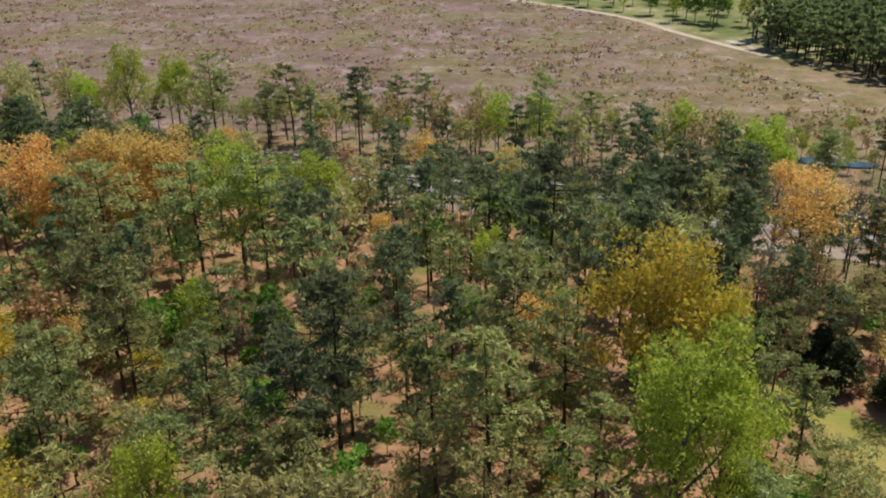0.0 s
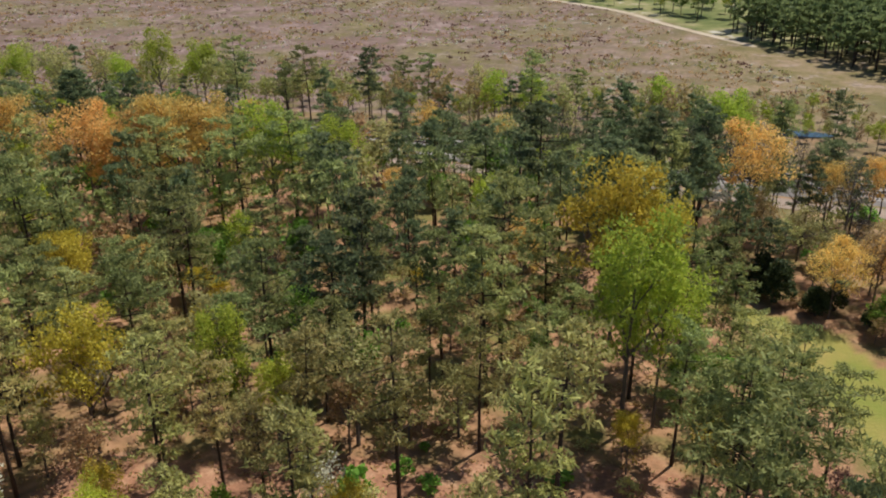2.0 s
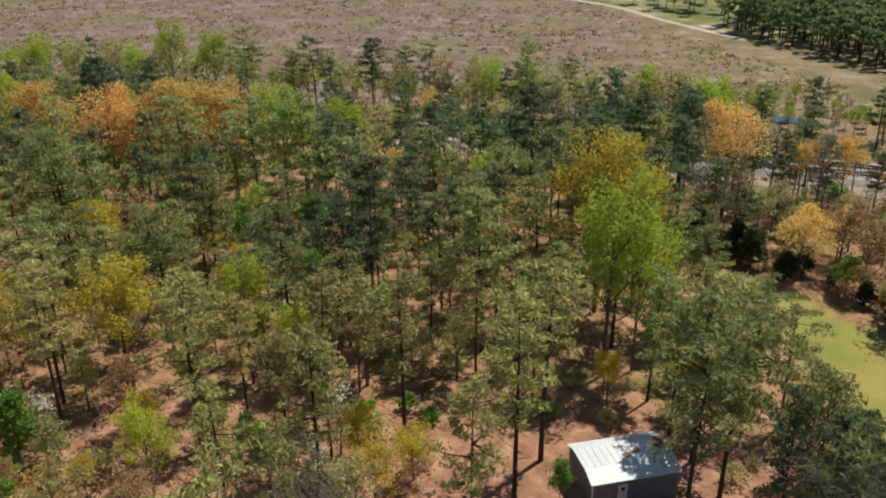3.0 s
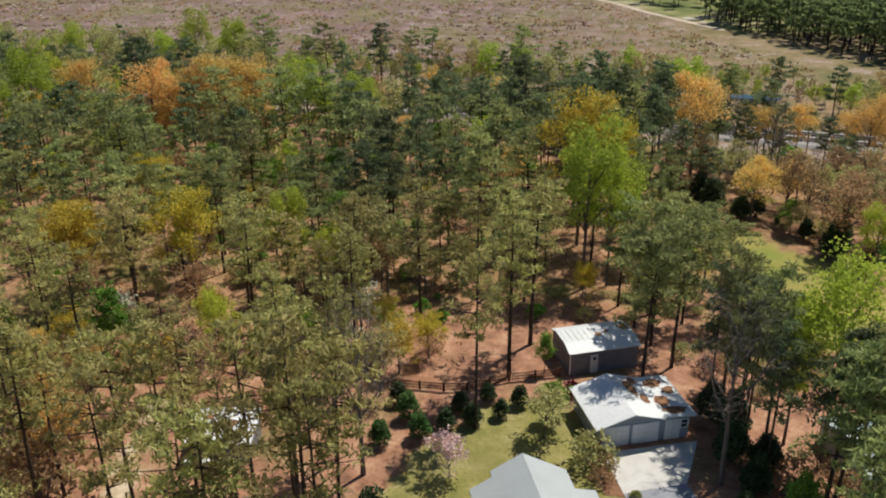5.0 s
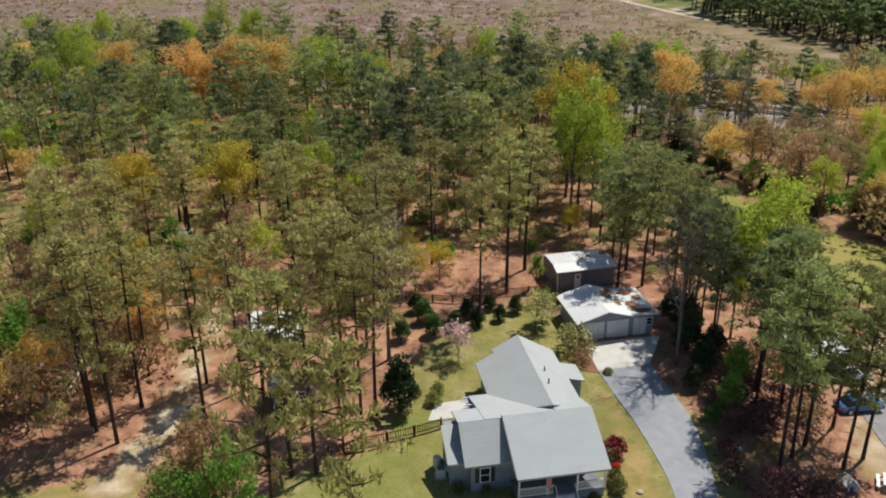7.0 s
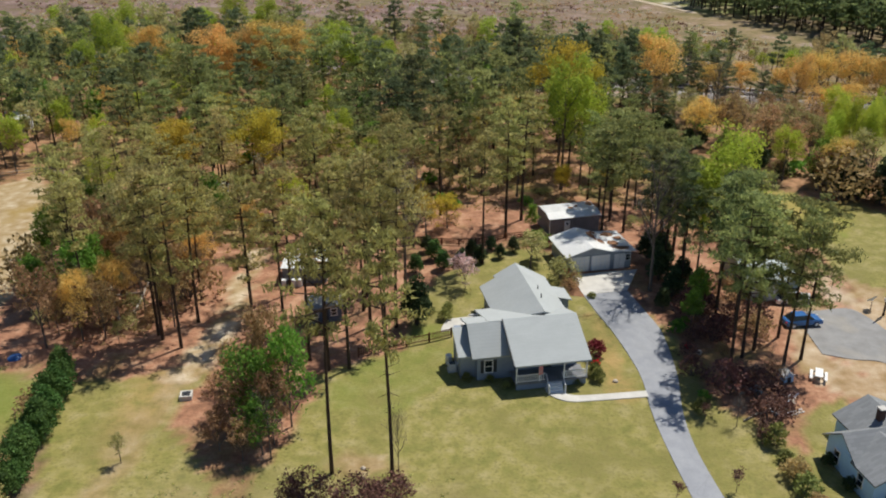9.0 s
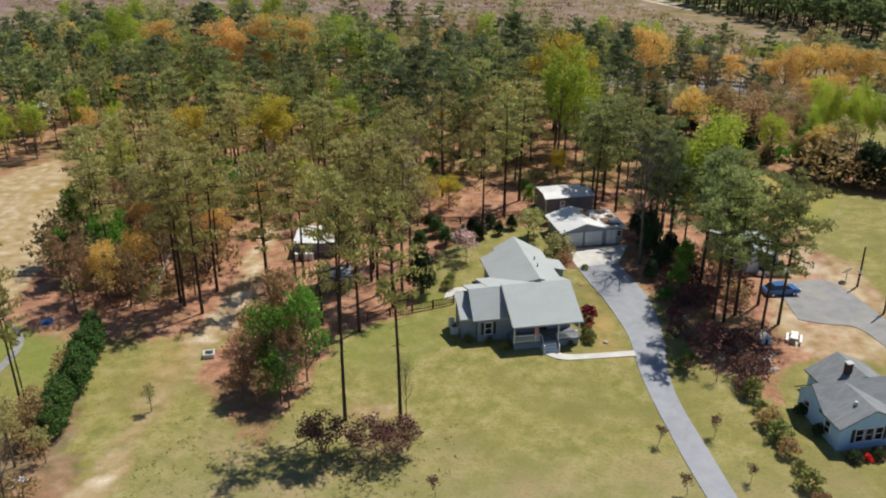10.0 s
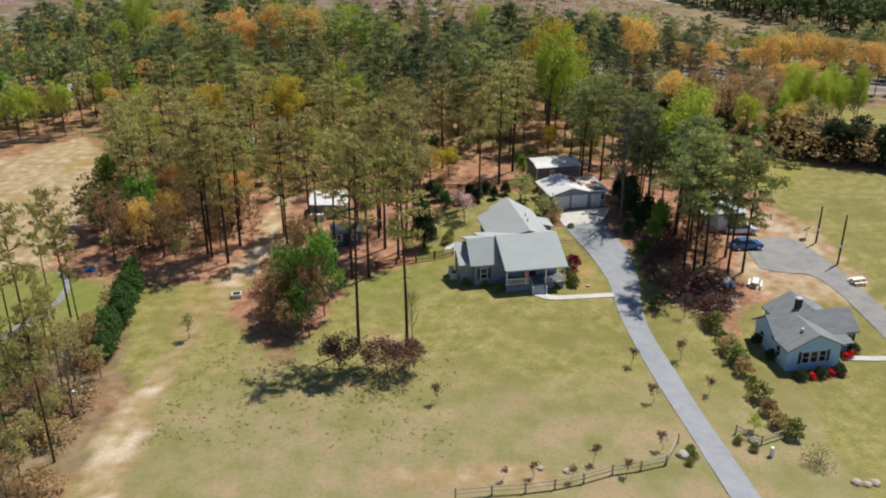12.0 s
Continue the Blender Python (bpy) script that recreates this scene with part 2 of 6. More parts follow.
zone["sand"] = np.maximum(zone["sand"], np.clip(1 - np.hypot((WX + 10) / 4.0, (WY + 24.5) / 1.6), 0, 0.7) + np.clip(1.2 - np.hypot((WX - 3.5) / 5, (WY + 46) / 2.0), 0, 0.8) + np.clip(1.1 - np.hypot((WX + 3) / 4.5, (WY + 46.5) / 1.8), 0, 0.9))
zone["wood"] = np.clip(0.75 + 0.6 * rough_x, 0, 1) * ((WY > 42) | ((WX < -38) & (WY > 12)) | ((WX > 34) & (WY > 50))) * (1 - zone["field"])
zone["scrub"] = (((WX < -33) & (WY < -12)) | (WY > 126 - 0.3 * WX) | ((WX > 36) & (WY > 84 - 0.3 * WX + 20))) * np.clip(0.7 + 0.5 * rough_y, 0, 1) * (1 - zone["field"])
zone["beyond"] = np.clip((X - np.interp(Y, [160, 236, 258, 307, 345, 388, 460], [500, 74, 62, 40, 7, -42, -120])) / 4 + rough_x, 0, 1) * (Y > 225)
zone["dry"] = inside([(11.5, 5), (13, 3), (15, -6), (16, -11.5), (12.4, -12), (12.2, -4)], WX, WY) * 0.8 + 0.7 * np.clip(1.2 - np.hypot((WX + 33) / 3, (WY + 12) / 16), 0, 1)
zone["faded"] = np.clip((-24 - WY) / 16 + 0.35 * rough_y, 0, 1) * np.clip((WX + 34) / 8, 0, 1) * (WX < 34)
zone["lush"] = np.clip(inside([(-9, -3), (-3.5, -0.5), (-3, 1), (-9, 2)], WX, WY) + 0.6 * inside([(-13, -7), (-3, -3), (-4, -10), (-9, -17), (-16, -14)], WX, WY) + 0.8 * inside(WEST_LAWN, WX, WY), 0, 1)
zone["regrowth"] = np.clip((X - 0.12 * (Y - 160)) / 70 + 0.35 * rough_x, 0, 0.9)
zone["pale"] = np.clip(1.5 - road_gap, 0, 1) * np.where((WY < -11) & (WY > -33), 0.25, 1) * np.clip(0.1 + 3.5 * rough_y, 0, 1) + 0.7 * inside(PALE_YARD, WX, WY) * np.clip(0.1 + 1.5 * rough_x, 0, 1)
zone["lawn"] = zone["lawn"] * (1 - np.clip(zone["sand"] * 0.8, 0, 1))
Z = np.array([ground_z(x, y) for x, y in zip(X.ravel(), Y.ravel())]).reshape(X.shape) + 0.05 * rough_x * (np.abs(X) < 300)
nx, ny = len(gx), len(gy)
quads = (np.arange(ny - 1)[:, None] * nx + np.arange(nx - 1)[None, :]).ravel()
faces = np.stack([quads, quads + 1, quads + nx + 1, quads + nx], 1)
gme = bpy.data.meshes.new("ground")
gme.vertices.add(nx * ny)
gme.vertices.foreach_set("co", np.stack([X, Y, Z], -1).astype(np.float32).ravel())
gme.loops.add(faces.size)
gme.loops.foreach_set("vertex_index", faces.astype(np.int32).ravel())
gme.polygons.add(len(faces))
gme.polygons.foreach_set("loop_start", np.arange(0, faces.size, 4, dtype=np.int32))
gme.update(calc_edges=True)
for key, w in zone.items():
    gme.attributes.new(key, "FLOAT", "POINT").data.foreach_set("value", w.astype(np.float32).ravel())
gme.polygons.foreach_set("use_smooth", np.ones(len(faces), bool))


def ground_material():
    n = Nodes("earth_and_grass", 0.95)
    fine, mid, big, huge = n.noise(3.0, 6), n.noise(0.55, 5), n.noise(0.12, 4), n.noise(0.03, 4)

    def weight(key):
        a = n.add("ShaderNodeAttribute")
        a.attribute_name = key
        return a.outputs["Fac"]
    straw = n.ramp(mid, [(0.3, (0.20, 0.10, 0.06, 1)), (0.5, (0.37, 0.185, 0.11, 1)), (0.68, (0.49, 0.29, 0.18, 1))])
    straw = n.mix(n.times(n.step(big, 0.54, 0.68), 0.75), straw, (0.20, 0.17, 0.06, 1))
    straw = n.mix(n.times(n.step(fine, 0.45, 0.75), 0.6), straw, (0.16, 0.08, 0.05, 1))
    grass = n.ramp(mid, [(0.3, (0.18, 0.18, 0.048, 1)), (0.5, (0.27, 0.24, 0.075, 1)), (0.7, (0.35, 0.30, 0.135, 1))])
    grass = n.mix(n.step(big, 0.46, 0.68), grass, n.ramp(fine, [(0.3, (0.16, 0.155, 0.045, 1)), (0.7, (0.25, 0.215, 0.07, 1))]))
    grass = n.mix(n.times(n.step(fine, 0.48, 0.7), 0.6), grass, (0.13, 0.12, 0.04, 1))
    glade = n.ramp(big, [(0.35, (0.21, 0.23, 0.045, 1)), (0.6, (0.32, 0.26, 0.075, 1))])
    glade = n.mix(n.times(n.step(fine, 0.45, 0.8), 0.4), glade, (0.2, 0.18, 0.06, 1))
    sand = n.ramp(mid, [(0.3, (0.29, 0.20, 0.085, 1)), (0.52, (0.40, 0.30, 0.17, 1)), (0.75, (0.54, 0.455, 0.33, 1))])
    sand = n.mix(n.step(big, 0.55, 0.72), sand, (0.32, 0.22, 0.07, 1))
    patch = n.noise(0.05, 8, False, None, 0.7)
    field = n.ramp(patch, [(0.3, (0.15, 0.105, 0.065, 1)), (0.45, (0.205, 0.13, 0.11, 1)), (0.58, (0.27, 0.175, 0.16, 1)), (0.75, (0.42, 0.32, 0.285, 1))])
    field = n.mix(n.step(huge, 0.48, 0.62), field, (0.22, 0.175, 0.085, 1))
    field = n.mix(n.times(n.step(n.noise(0.35, 6, False, None, 0.75), 0.47, 0.62), 0.85), field, (0.125, 0.09, 0.062, 1))
    field = n.mix(n.times(n.step(n.noise(0.8, 4), 0.60, 0.74), 0.4), field, (0.40, 0.32, 0.27, 1))
    field = n.mix(weight("regrowth"), field, n.ramp(patch, [(0.38, (0.15, 0.135, 0.05, 1)), (0.5, (0.24, 0.185, 0.085, 1)), (0.62, (0.31, 0.22, 0.14, 1))]))
    blot = n.noise(0.11, 8, False, None, 0.78)
    field = n.mix(n.times(n.step(blot, 0.55, 0.60), 0.6), field, (0.40, 0.31, 0.28, 1))
    field = n.mix(n.times(n.step(blot, 0.47, 0.41), 0.75), field, (0.14, 0.12, 0.035, 1))
    field = n.mix(n.times(n.step(n.noise(0.5, 6, False, None, 0.8), 0.5, 0.6), 0.5), field, (0.12, 0.095, 0.055, 1))
    meadow = n.ramp(patch, [(0.38, (0.10, 0.125, 0.035, 1)), (0.5, (0.19, 0.20, 0.07, 1)), (0.58, (0.30, 0.26, 0.13, 1)), (0.64, (0.50, 0.47, 0.42, 1))])
    field = n.mix(weight("beyond"), field, meadow)
    litter = n.ramp(mid, [(0.3, (0.15, 0.10, 0.05, 1)), (0.5, (0.31, 0.175, 0.09, 1)), (0.7, (0.42, 0.24, 0.13, 1))])
    litter = n.mix(n.step(big, 0.48, 0.62), litter, (0.17, 0.16, 0.045, 1))
    col = n.mix(weight("wood"), straw, litter)
    scrub = n.ramp(mid, [(0.3, (0.12, 0.105, 0.045, 1)), (0.5, (0.20, 0.155, 0.085, 1)), (0.7, (0.27, 0.20, 0.13, 1))])
    col = n.mix(weight("scrub"), col, scrub)
    grass = n.mix(n.times(weight("dry"), n.step(mid, 0.3, 0.6)), grass, (0.40, 0.265, 0.105, 1))
    worn = n.ramp(n.noise(0.22, 5), [(0.36, (0.215, 0.205, 0.075, 1)), (0.5, (0.29, 0.25, 0.125, 1)), (0.62, (0.37, 0.265, 0.165, 1))])
    worn = n.mix(n.times(n.step(fine, 0.45, 0.72), 0.45), worn, (0.19, 0.165, 0.07, 1))
    grass = n.mix(n.times(weight("faded"), 0.85), grass, worn)
    grass = n.mix(n.times(weight("lush"), n.step(big, 0.62, 0.4)), grass, (0.17, 0.205, 0.04, 1))
    col = n.mix(weight("lawn"), col, grass)
    col = n.mix(weight("glade"), col, glade)
    col = n.mix(weight("sand"), col, sand)
    col = n.mix(weight("pale"), col, n.ramp(fine, [(0.3, (0.50, 0.40, 0.28, 1)), (0.7, (0.68, 0.58, 0.45, 1))]))
    col = n.mix(weight("field"), col, field)
    n.colour(col).bump(fine, 0.7, 0.12)
    return n.mat


gme.materials.append(ground_material())
tagged(new("ground", gme), "gently rolling ground with lawn, pine straw and bare field", "ground", "", "structure")


def ribbon(name, left, right, lift, mat, label, category, cuts=8, across=4, ends=0.0):
    """A strip of paving between two edges, laid on the ground, with a skirt."""
    def along(line):
        p = [Vector(q) for q in line]
        out = []
        for i in range(len(p) - 1):
            a, b, c, d = p[max(i - 1, 0)], p[i], p[i + 1], p[min(i + 2, len(p) - 1)]
            for k in range(cuts):
                t = k / cuts
                out.append(0.5 * ((2 * b) + (c - a) * t + (2 * a - 5 * b + 4 * c - d) * t * t + (3 * b - a - 3 * c + d) * t ** 3))
        return out + [p[-1]]
    l, r = along(left), along(right)
    v, f = [], []
    w = across + 3
    for a, b in zip(l, r):
        row = [a.lerp(b, k / across) for k in range(across + 1)]
        pts = [(q.x, q.y, ground_z(q.x, q.y) + lift) for q in row]
        v += [(pts[0][0], pts[0][1], pts[0][2] - lift - 0.15)] + pts + [(pts[-1][0], pts[-1][1], pts[-1][2] - lift - 0.15)]
    for i in range(len(l) - 1):
        for k in range(w - 1):
            f.append((i * w + k, i * w + k + 1, (i + 1) * w + k + 1, (i + 1) * w + k))
    ob = part_of(name, v, f, mat)
    return tagged(ob, label, category, "", "structure")


def paving(name, a, b, c, patch=0.3, rough=0.9):
    n = Nodes(name, rough)
    fine, mid, big = n.noise(9, 5), n.noise(0.8, 5), n.noise(0.25, 3)
    col = n.mix(n.step(mid, 0.35, 0.7), a, b)
    col = n.mix(n.times(n.step(big, 0.5, 0.7), patch), col, c)
    crack = n.add("ShaderNodeTexVoronoi", Scale=0.28)
    crack.feature = "DISTANCE_TO_EDGE"
    n.link(n.where(), crack.inputs["Vector"])
    line = n.step(crack.outputs["Distance"], 0.012, 0.0)
    col = n.mix(n.times(line, 0.18), col, tuple(v * 0.4 for v in c[:3]) + (1,))
    n.colour(n.mix(n.times(n.step(fine, 0.45, 0.8), 0.3), col, tuple(v * 0.6 for v in b[:3]) + (1,))).bump(fine, 0.3, 0.02)
    return n.mat


ASPHALT = paving("worn_grey_asphalt", (0.335, 0.345, 0.37, 1), (0.275, 0.285, 0.31, 1), (0.38, 0.375, 0.37, 1))
CONCRETE = paving("pale_concrete", (0.62, 0.60, 0.56, 1), (0.52, 0.50, 0.46, 1), (0.45, 0.42, 0.37, 1))
GRAVEL = paving("grey_gravel", (0.30, 0.295, 0.29, 1), (0.23, 0.225, 0.22, 1), (0.38, 0.34, 0.28, 1), 0.5)
ribbon("driveway", [(11.9, 8.6), (13.1, 4.5), (14.6, 0), (16.3, -7.5), (16.5, -13.3), (17.0, -18.5), (18.4, -27.6), (19.8, -35), (20.8, -40.8), (21.8, -47.1), (22.8, -56)],
       [(17.3, 10.2), (18.9, 5), (20.0, 0.6), (20.2, -7.2), (19.6, -13.6), (19.8, -19.3), (21.1, -26.7), (22.4, -34.6), (23.4, -40.4), (24.4, -46.9), (25.4, -56)], 0.07, ASPHALT, "worn grey asphalt driveway winding over the lawn", "driveway")
ribbon("garage_apron", [(10.7, 13.6), (11.3, 11), (11.9, 8.6)], [(19.3, 16.0), (18.3, 13), (17.3, 10.2)], 0.08, CONCRETE, "pale concrete apron before the garage", "apron")
ribbon("garden_path", [(6.3, -10.6), (6.8, -12.0), (8.6, -12.9), (11.0, -12.6), (16.6, -11.4)], [(7.7, -10.3), (8.1, -11.3), (9.0, -11.8), (11.0, -11.6), (16.5, -10.4)], 0.09, CONCRETE, "curved pale concrete garden path to the porch steps", "path", 6, 2)
ribbon("side_road", [(36.5, 7.5), (40, 8.6), (44.5, 9.2), (47.2, 1), (48.6, -8), (50.0, -20), (51, -34), (52, -60)], [(36.9, -1.5), (40, -2.2), (43.2, -2.6), (44.9, -7), (45.8, -13), (47.0, -22), (48, -34), (49, -60)], 0.07, GRAVEL, "grey gravel drive in the neighbour's yard", "drive")
ribbon("farm_track", [(-45, 388), (5, 345), (38, 307), (51, 277), (60, 258), (66, 246), (71, 236)], [(-42, 391), (7.5, 347.5), (40.5, 309), (53.5, 278.5), (62.5, 259.5), (68.5, 247.5), (73, 237)], 0.06,
       plain("pale_track_sand", (0.55, 0.46, 0.36, 1), (0.42, 0.33, 0.23, 1), 0.5, 0.95, 0, False), "pale sandy track along the cleared field", "track")

# the railway behind the wood: ballast bed, two tracks
BALLAST = plain("rail_ballast", (0.36, 0.33, 0.31, 1), (0.26, 0.235, 0.22, 1), 2.5, 0.95, 0, False, 0.5)
STEEL = plain("rusty_rail_steel", (0.08, 0.06, 0.05, 1), (0.05, 0.04, 0.035, 1), 3, 0.5, 0.4)
SLEEPER = plain("tarred_sleeper_wood", (0.16, 0.135, 0.12, 1), (0.10, 0.085, 0.075, 1), 4, 0.9)
rail = thing("railway", 0, rail_y(0), -16.7, None, "double-track railway on pale ballast behind the trees", "railway", "", "structure")
prism_part("ballast_bed", [(-6.5, -0.3), (-5.0, 0.55), (5.0, 0.55), (6.5, -0.3)], "x", -260, 260, BALLAST, rail)
for k, off in enumerate((-2.0, 2.0)):
    for side in (-0.75, 0.75):
        prism_part("rail_bar", [(off + side - 0.09, 0.66), (off + side - 0.05, 0.86), (off + side + 0.05, 0.86), (off + side + 0.09, 0.66)], "x", -260, 260, STEEL, rail)
    v, f = join_data([box_data(x * 0.65 - 0.13, x * 0.65 + 0.13, off - 1.3, off + 1.3, 0.5, 0.67) for x in range(-200, 200)])
    tagged(part_of("sleepers", v, f, SLEEPER, rail), kind="stuff")
ribbon("service_road", [(x, rail_y(x) - 7.4) for x in range(-120, 131, 25)], [(x, rail_y(x) - 12.2) for x in range(-120, 131, 25)], 0.07, plain("service_road_gravel", (0.36, 0.28, 0.235, 1), (0.24, 0.185, 0.14, 1), 0.5, 0.95, 0, False), "pale gravel service road beside the railway", "track", 4, 2)
WATER = Nodes("still_blue_water", 0.08)
WATER.colour((0.05, 0.09, 0.12, 1)).bump(WATER.noise(1.5, 4), 0.12, 0.05)
pv = [(57 + (7 + 2.0 * noise.noise((math.cos(a) * 2, math.sin(a) * 2, 0))) * math.cos(a), 147 + 2.4 * math.sin(a) - 1.5 * math.cos(a), 0.42) for a in np.linspace(0, 2 * math.pi, 40, endpoint=False)]
tagged(part_of("pond_water", pv, [tuple(range(40))], WATER.mat), "still blue pond behind the railway", "pond", "", "structure")


# ---- buildings ----
def siding(name, a, b, board=0.18):
    """Lapped boards: a shadow line under every board, and weather stains."""
    n = Nodes(name, 0.7)
    sep = n.add("ShaderNodeSeparateXYZ")
    n.link(n.where(True), sep.inputs[0])
    saw = n.add("ShaderNodeMath")
    saw.operation = "FRACT"
    n.link(n.times(sep.outputs["Z"], 1 / board), saw.inputs[0])
    stain = n.noise(0.9, 5, True)
    n.colour(n.mix(n.step(stain, 0.4, 0.75), a, b)).bump(saw.outputs[0], 0.5, 0.03)
    return n.mat


def shingles(name, a, b):
    n = Nodes(name, 0.9)
    tab = n.add("ShaderNodeTexBrick", Scale=1.0)
    tab.inputs["Brick Width"].default_value, tab.inputs["Row Height"].default_value, tab.inputs["Mortar Size"].default_value = 0.9, 0.28, 0.012
    tab.inputs["Color1"].default_value, tab.inputs["Color2"].default_value, tab.inputs["Mortar"].default_value = a, b, tuple(v * 0.9 for v in b[:3]) + (1,)
    n.link(n.where(True), tab.inputs["Vector"])
    stain = n.noise(0.35, 5, True)
    col = n.mix(n.times(n.step(stain, 0.42, 0.75), 0.3), tab.outputs["Color"], tuple(v * 0.7 for v in b[:3]) + (1,))
    n.colour(col).bump(n.noise(14, 4, True), 0.35, 0.02)
    return n.mat


BLUE_SIDING = siding("blue_grey_siding", (0.275, 0.325, 0.40, 1), (0.22, 0.265, 0.335, 1))
PALE_SIDING = siding("pale_blue_siding", (0.47, 0.70, 0.95, 1), (0.42, 0.64, 0.89, 1))
GARAGE_SIDING = siding("grey_blue_garage_siding", (0.33, 0.37, 0.42, 1), (0.27, 0.3, 0.345, 1))
GREY_SHINGLE = shingles("light_grey_shingles", (0.43, 0.455, 0.455, 1), (0.41, 0.435, 0.435, 1))
DARK_SHINGLE = shingles("slate_grey_shingles", (0.26, 0.27, 0.28, 1), (0.205, 0.215, 0.225, 1))
WHITE_PAINT = plain("white_paint", (0.86, 0.86, 0.85, 1), (0.76, 0.76, 0.75, 1), 2, 0.5)
# dark trim, also the colour for shade in the well and dog house
DARK_TRIM_AND_SHADE = plain("dark_trim_paint", (0.05, 0.055, 0.065, 1), None, 3, 0.5)
WHITE_METAL = plain("white_roof_metal", (0.74, 0.745, 0.74, 1), (0.62, 0.63, 0.63, 1), 0.8, 0.45)
SHED_WALL = siding("weathered_grey_boards", (0.225, 0.23, 0.25, 1), (0.16, 0.165, 0.18, 1), 0.25)
NAVY_WALL = siding("blue_shed_boards", (0.10, 0.13, 0.19, 1), (0.065, 0.085, 0.13, 1), 0.25)
MINT_METAL = plain("pale_green_grey_metal", (0.36, 0.42, 0.41, 1), (0.28, 0.33, 0.32, 1), 1.2, 0.5)
LITTER = plain("brown_leaf_litter", (0.30, 0.155, 0.085, 1), (0.16, 0.085, 0.05, 1), 6, 0.95, 0, True, 0.8)
WOOD_RAIL = plain("weathered_fence_wood", (0.47, 0.41, 0.34, 1), (0.32, 0.27, 0.22, 1), 4, 0.9)
RED_RAIL = plain("red_brown_fence_stain", (0.19, 0.085, 0.05, 1), (0.11, 0.05, 0.03, 1), 4, 0.85)
STONE = plain("pale_boulder_stone", (0.50, 0.43, 0.35, 1), (0.34, 0.29, 0.24, 1), 2, 0.9, 0, True, 0.6)
GLASS = Nodes("dark_window_glass", 0.06)
GLASS.colour((0.02, 0.025, 0.03, 1))
GLASS.shader.inputs["Specular IOR Level"].default_value = 0.6
GLASS = GLASS.mat


def window(parent, u, v, z, wide, high, side="y-", name="window", shutters=None):
    """A framed window set into a wall: frame bars, sill, two panes, maybe shutters. side: the way that it faces."""
    w = new(name)
    w.empty_display_size = 0.1
    turn = {"y-": 0, "x-": -90, "x+": 90, "y+": 180}[side]
    w.parent = parent
    w.matrix_local = pose(u, v, z, 0, 0, turn)
    t = 0.09
    v_, f_ = join_data([box_data(-wide / 2 - t, wide / 2 + t, -0.06, 0.02, high, high + t), box_data(-wide / 2 - t, wide / 2 + t, -0.06, 0.02, -t, 0),
                        box_data(-wide / 2 - t, -wide / 2, -0.06, 0.02, 0, high), box_data(wide / 2, wide / 2 + t, -0.06, 0.02, 0, high), box_data(-wide / 2, wide / 2, -0.05, 0.02, high / 2 - 0.03, high / 2 + 0.03)])
    part_of("window_frame", v_, f_, WHITE_PAINT, w)
    box_part("pane", (-wide / 2, wide / 2, -0.025, 0.02, high / 2 + 0.03, high), GLASS, w)
    box_part("pane", (-wide / 2, wide / 2, -0.025, 0.02, 0, high / 2 - 0.03), GLASS, w)
    if shutters:
        for s in (-1, 1):
            x = s * (wide / 2 + t + 0.2)
            box_part("shutter", (x - 0.18, x + 0.18, -0.05, 0.01, -0.05, high + 0.05), shutters, w)
    return w


def patches(parent, spots, mat, seed, name="leaf_litter"):
    """Ragged low heaps of fallen leaves on a roof: (u, v, z, half width, half depth, slope along u)."""
    rng = random.Random(seed)
    for u, v, z, a, b, slope in spots:
        ring = [(math.cos(t) * a * rng.uniform(0.6, 1.15), math.sin(t) * b * rng.uniform(0.6, 1.15)) for t in np.linspace(0, 6.28, 15)[:-1]]
        pts = [(u + x, v + y, z + slope * x + 0.012) for x, y in ring] + [(u + x * 0.6, v + y * 0.6, z + slope * x * 0.6 + 0.06) for x, y in ring]
        n = len(ring)
        fc = [(i, (i + 1) % n, n + (i + 1) % n, n + i) for i in range(n)] + [tuple(range(n, 2 * n))]
        part_of(name, pts, fc, mat, parent, "brown leaf litter lying on the roof")


# the main house
home = thing("house", 10.73, -10.01, 13.5, 0.0, "blue-grey sided house with light grey roof and white porch", "house")
prism_part("front_wall_block", [(2.9, 0), (2.9, 3.25), (5.4, 5.4), (8.5, 4.35), (8.5, 0)], "x", -10.9, -7.62, BLUE_SIDING, home)
prism_part("main_wall_block", [(2.9, 0), (2.9, 4.3), (5.4, 5.5), (8.6, 4.3), (8.6, 0)], "x", -7.62, -0.3, BLUE_SIDING, home)
prism_part("back_wall_block", [(8.6, 0), (8.6, 4.3), (12.2, 3.25), (12.2, 0)], "x", -8.8, -6.9, BLUE_SIDING, home)
prism_part("rear_wall_block", [(-6.9, 0), (-6.9, 3.3), (-3.0, 5.5), (0.2, 3.6), (0.2, 0)], "y", 8.6, 17.5, BLUE_SIDING, home)
prism_part("rear_end_wall", [(-5.2, 0), (-5.2, 4.1), (-3.0, 5.5), (0.2, 3.6), (0.2, 0)], "y", 17.5, 18.2, BLUE_SIDING, home)
box_part("side_entry_wall", (0.2, 2.2, 13.8, 16.2, 0, 2.85), BLUE_SIDING, home)
prism_part("side_bay_wall", [(3.6, 0), (3.6, 3.05), (6.4, 4.4), (7.4, 4.4), (7.4, 0)], "x", -12.5, -10.9, BLUE_SIDING, home)
slab_part("left_roof", [(-11.5, 2.5, 3.1), (-7.55, 2.5, 3.1), (-7.55, 5.4, 5.58), (-11.5, 5.4, 5.58)], 0.16, GREY_SHINGLE, home)
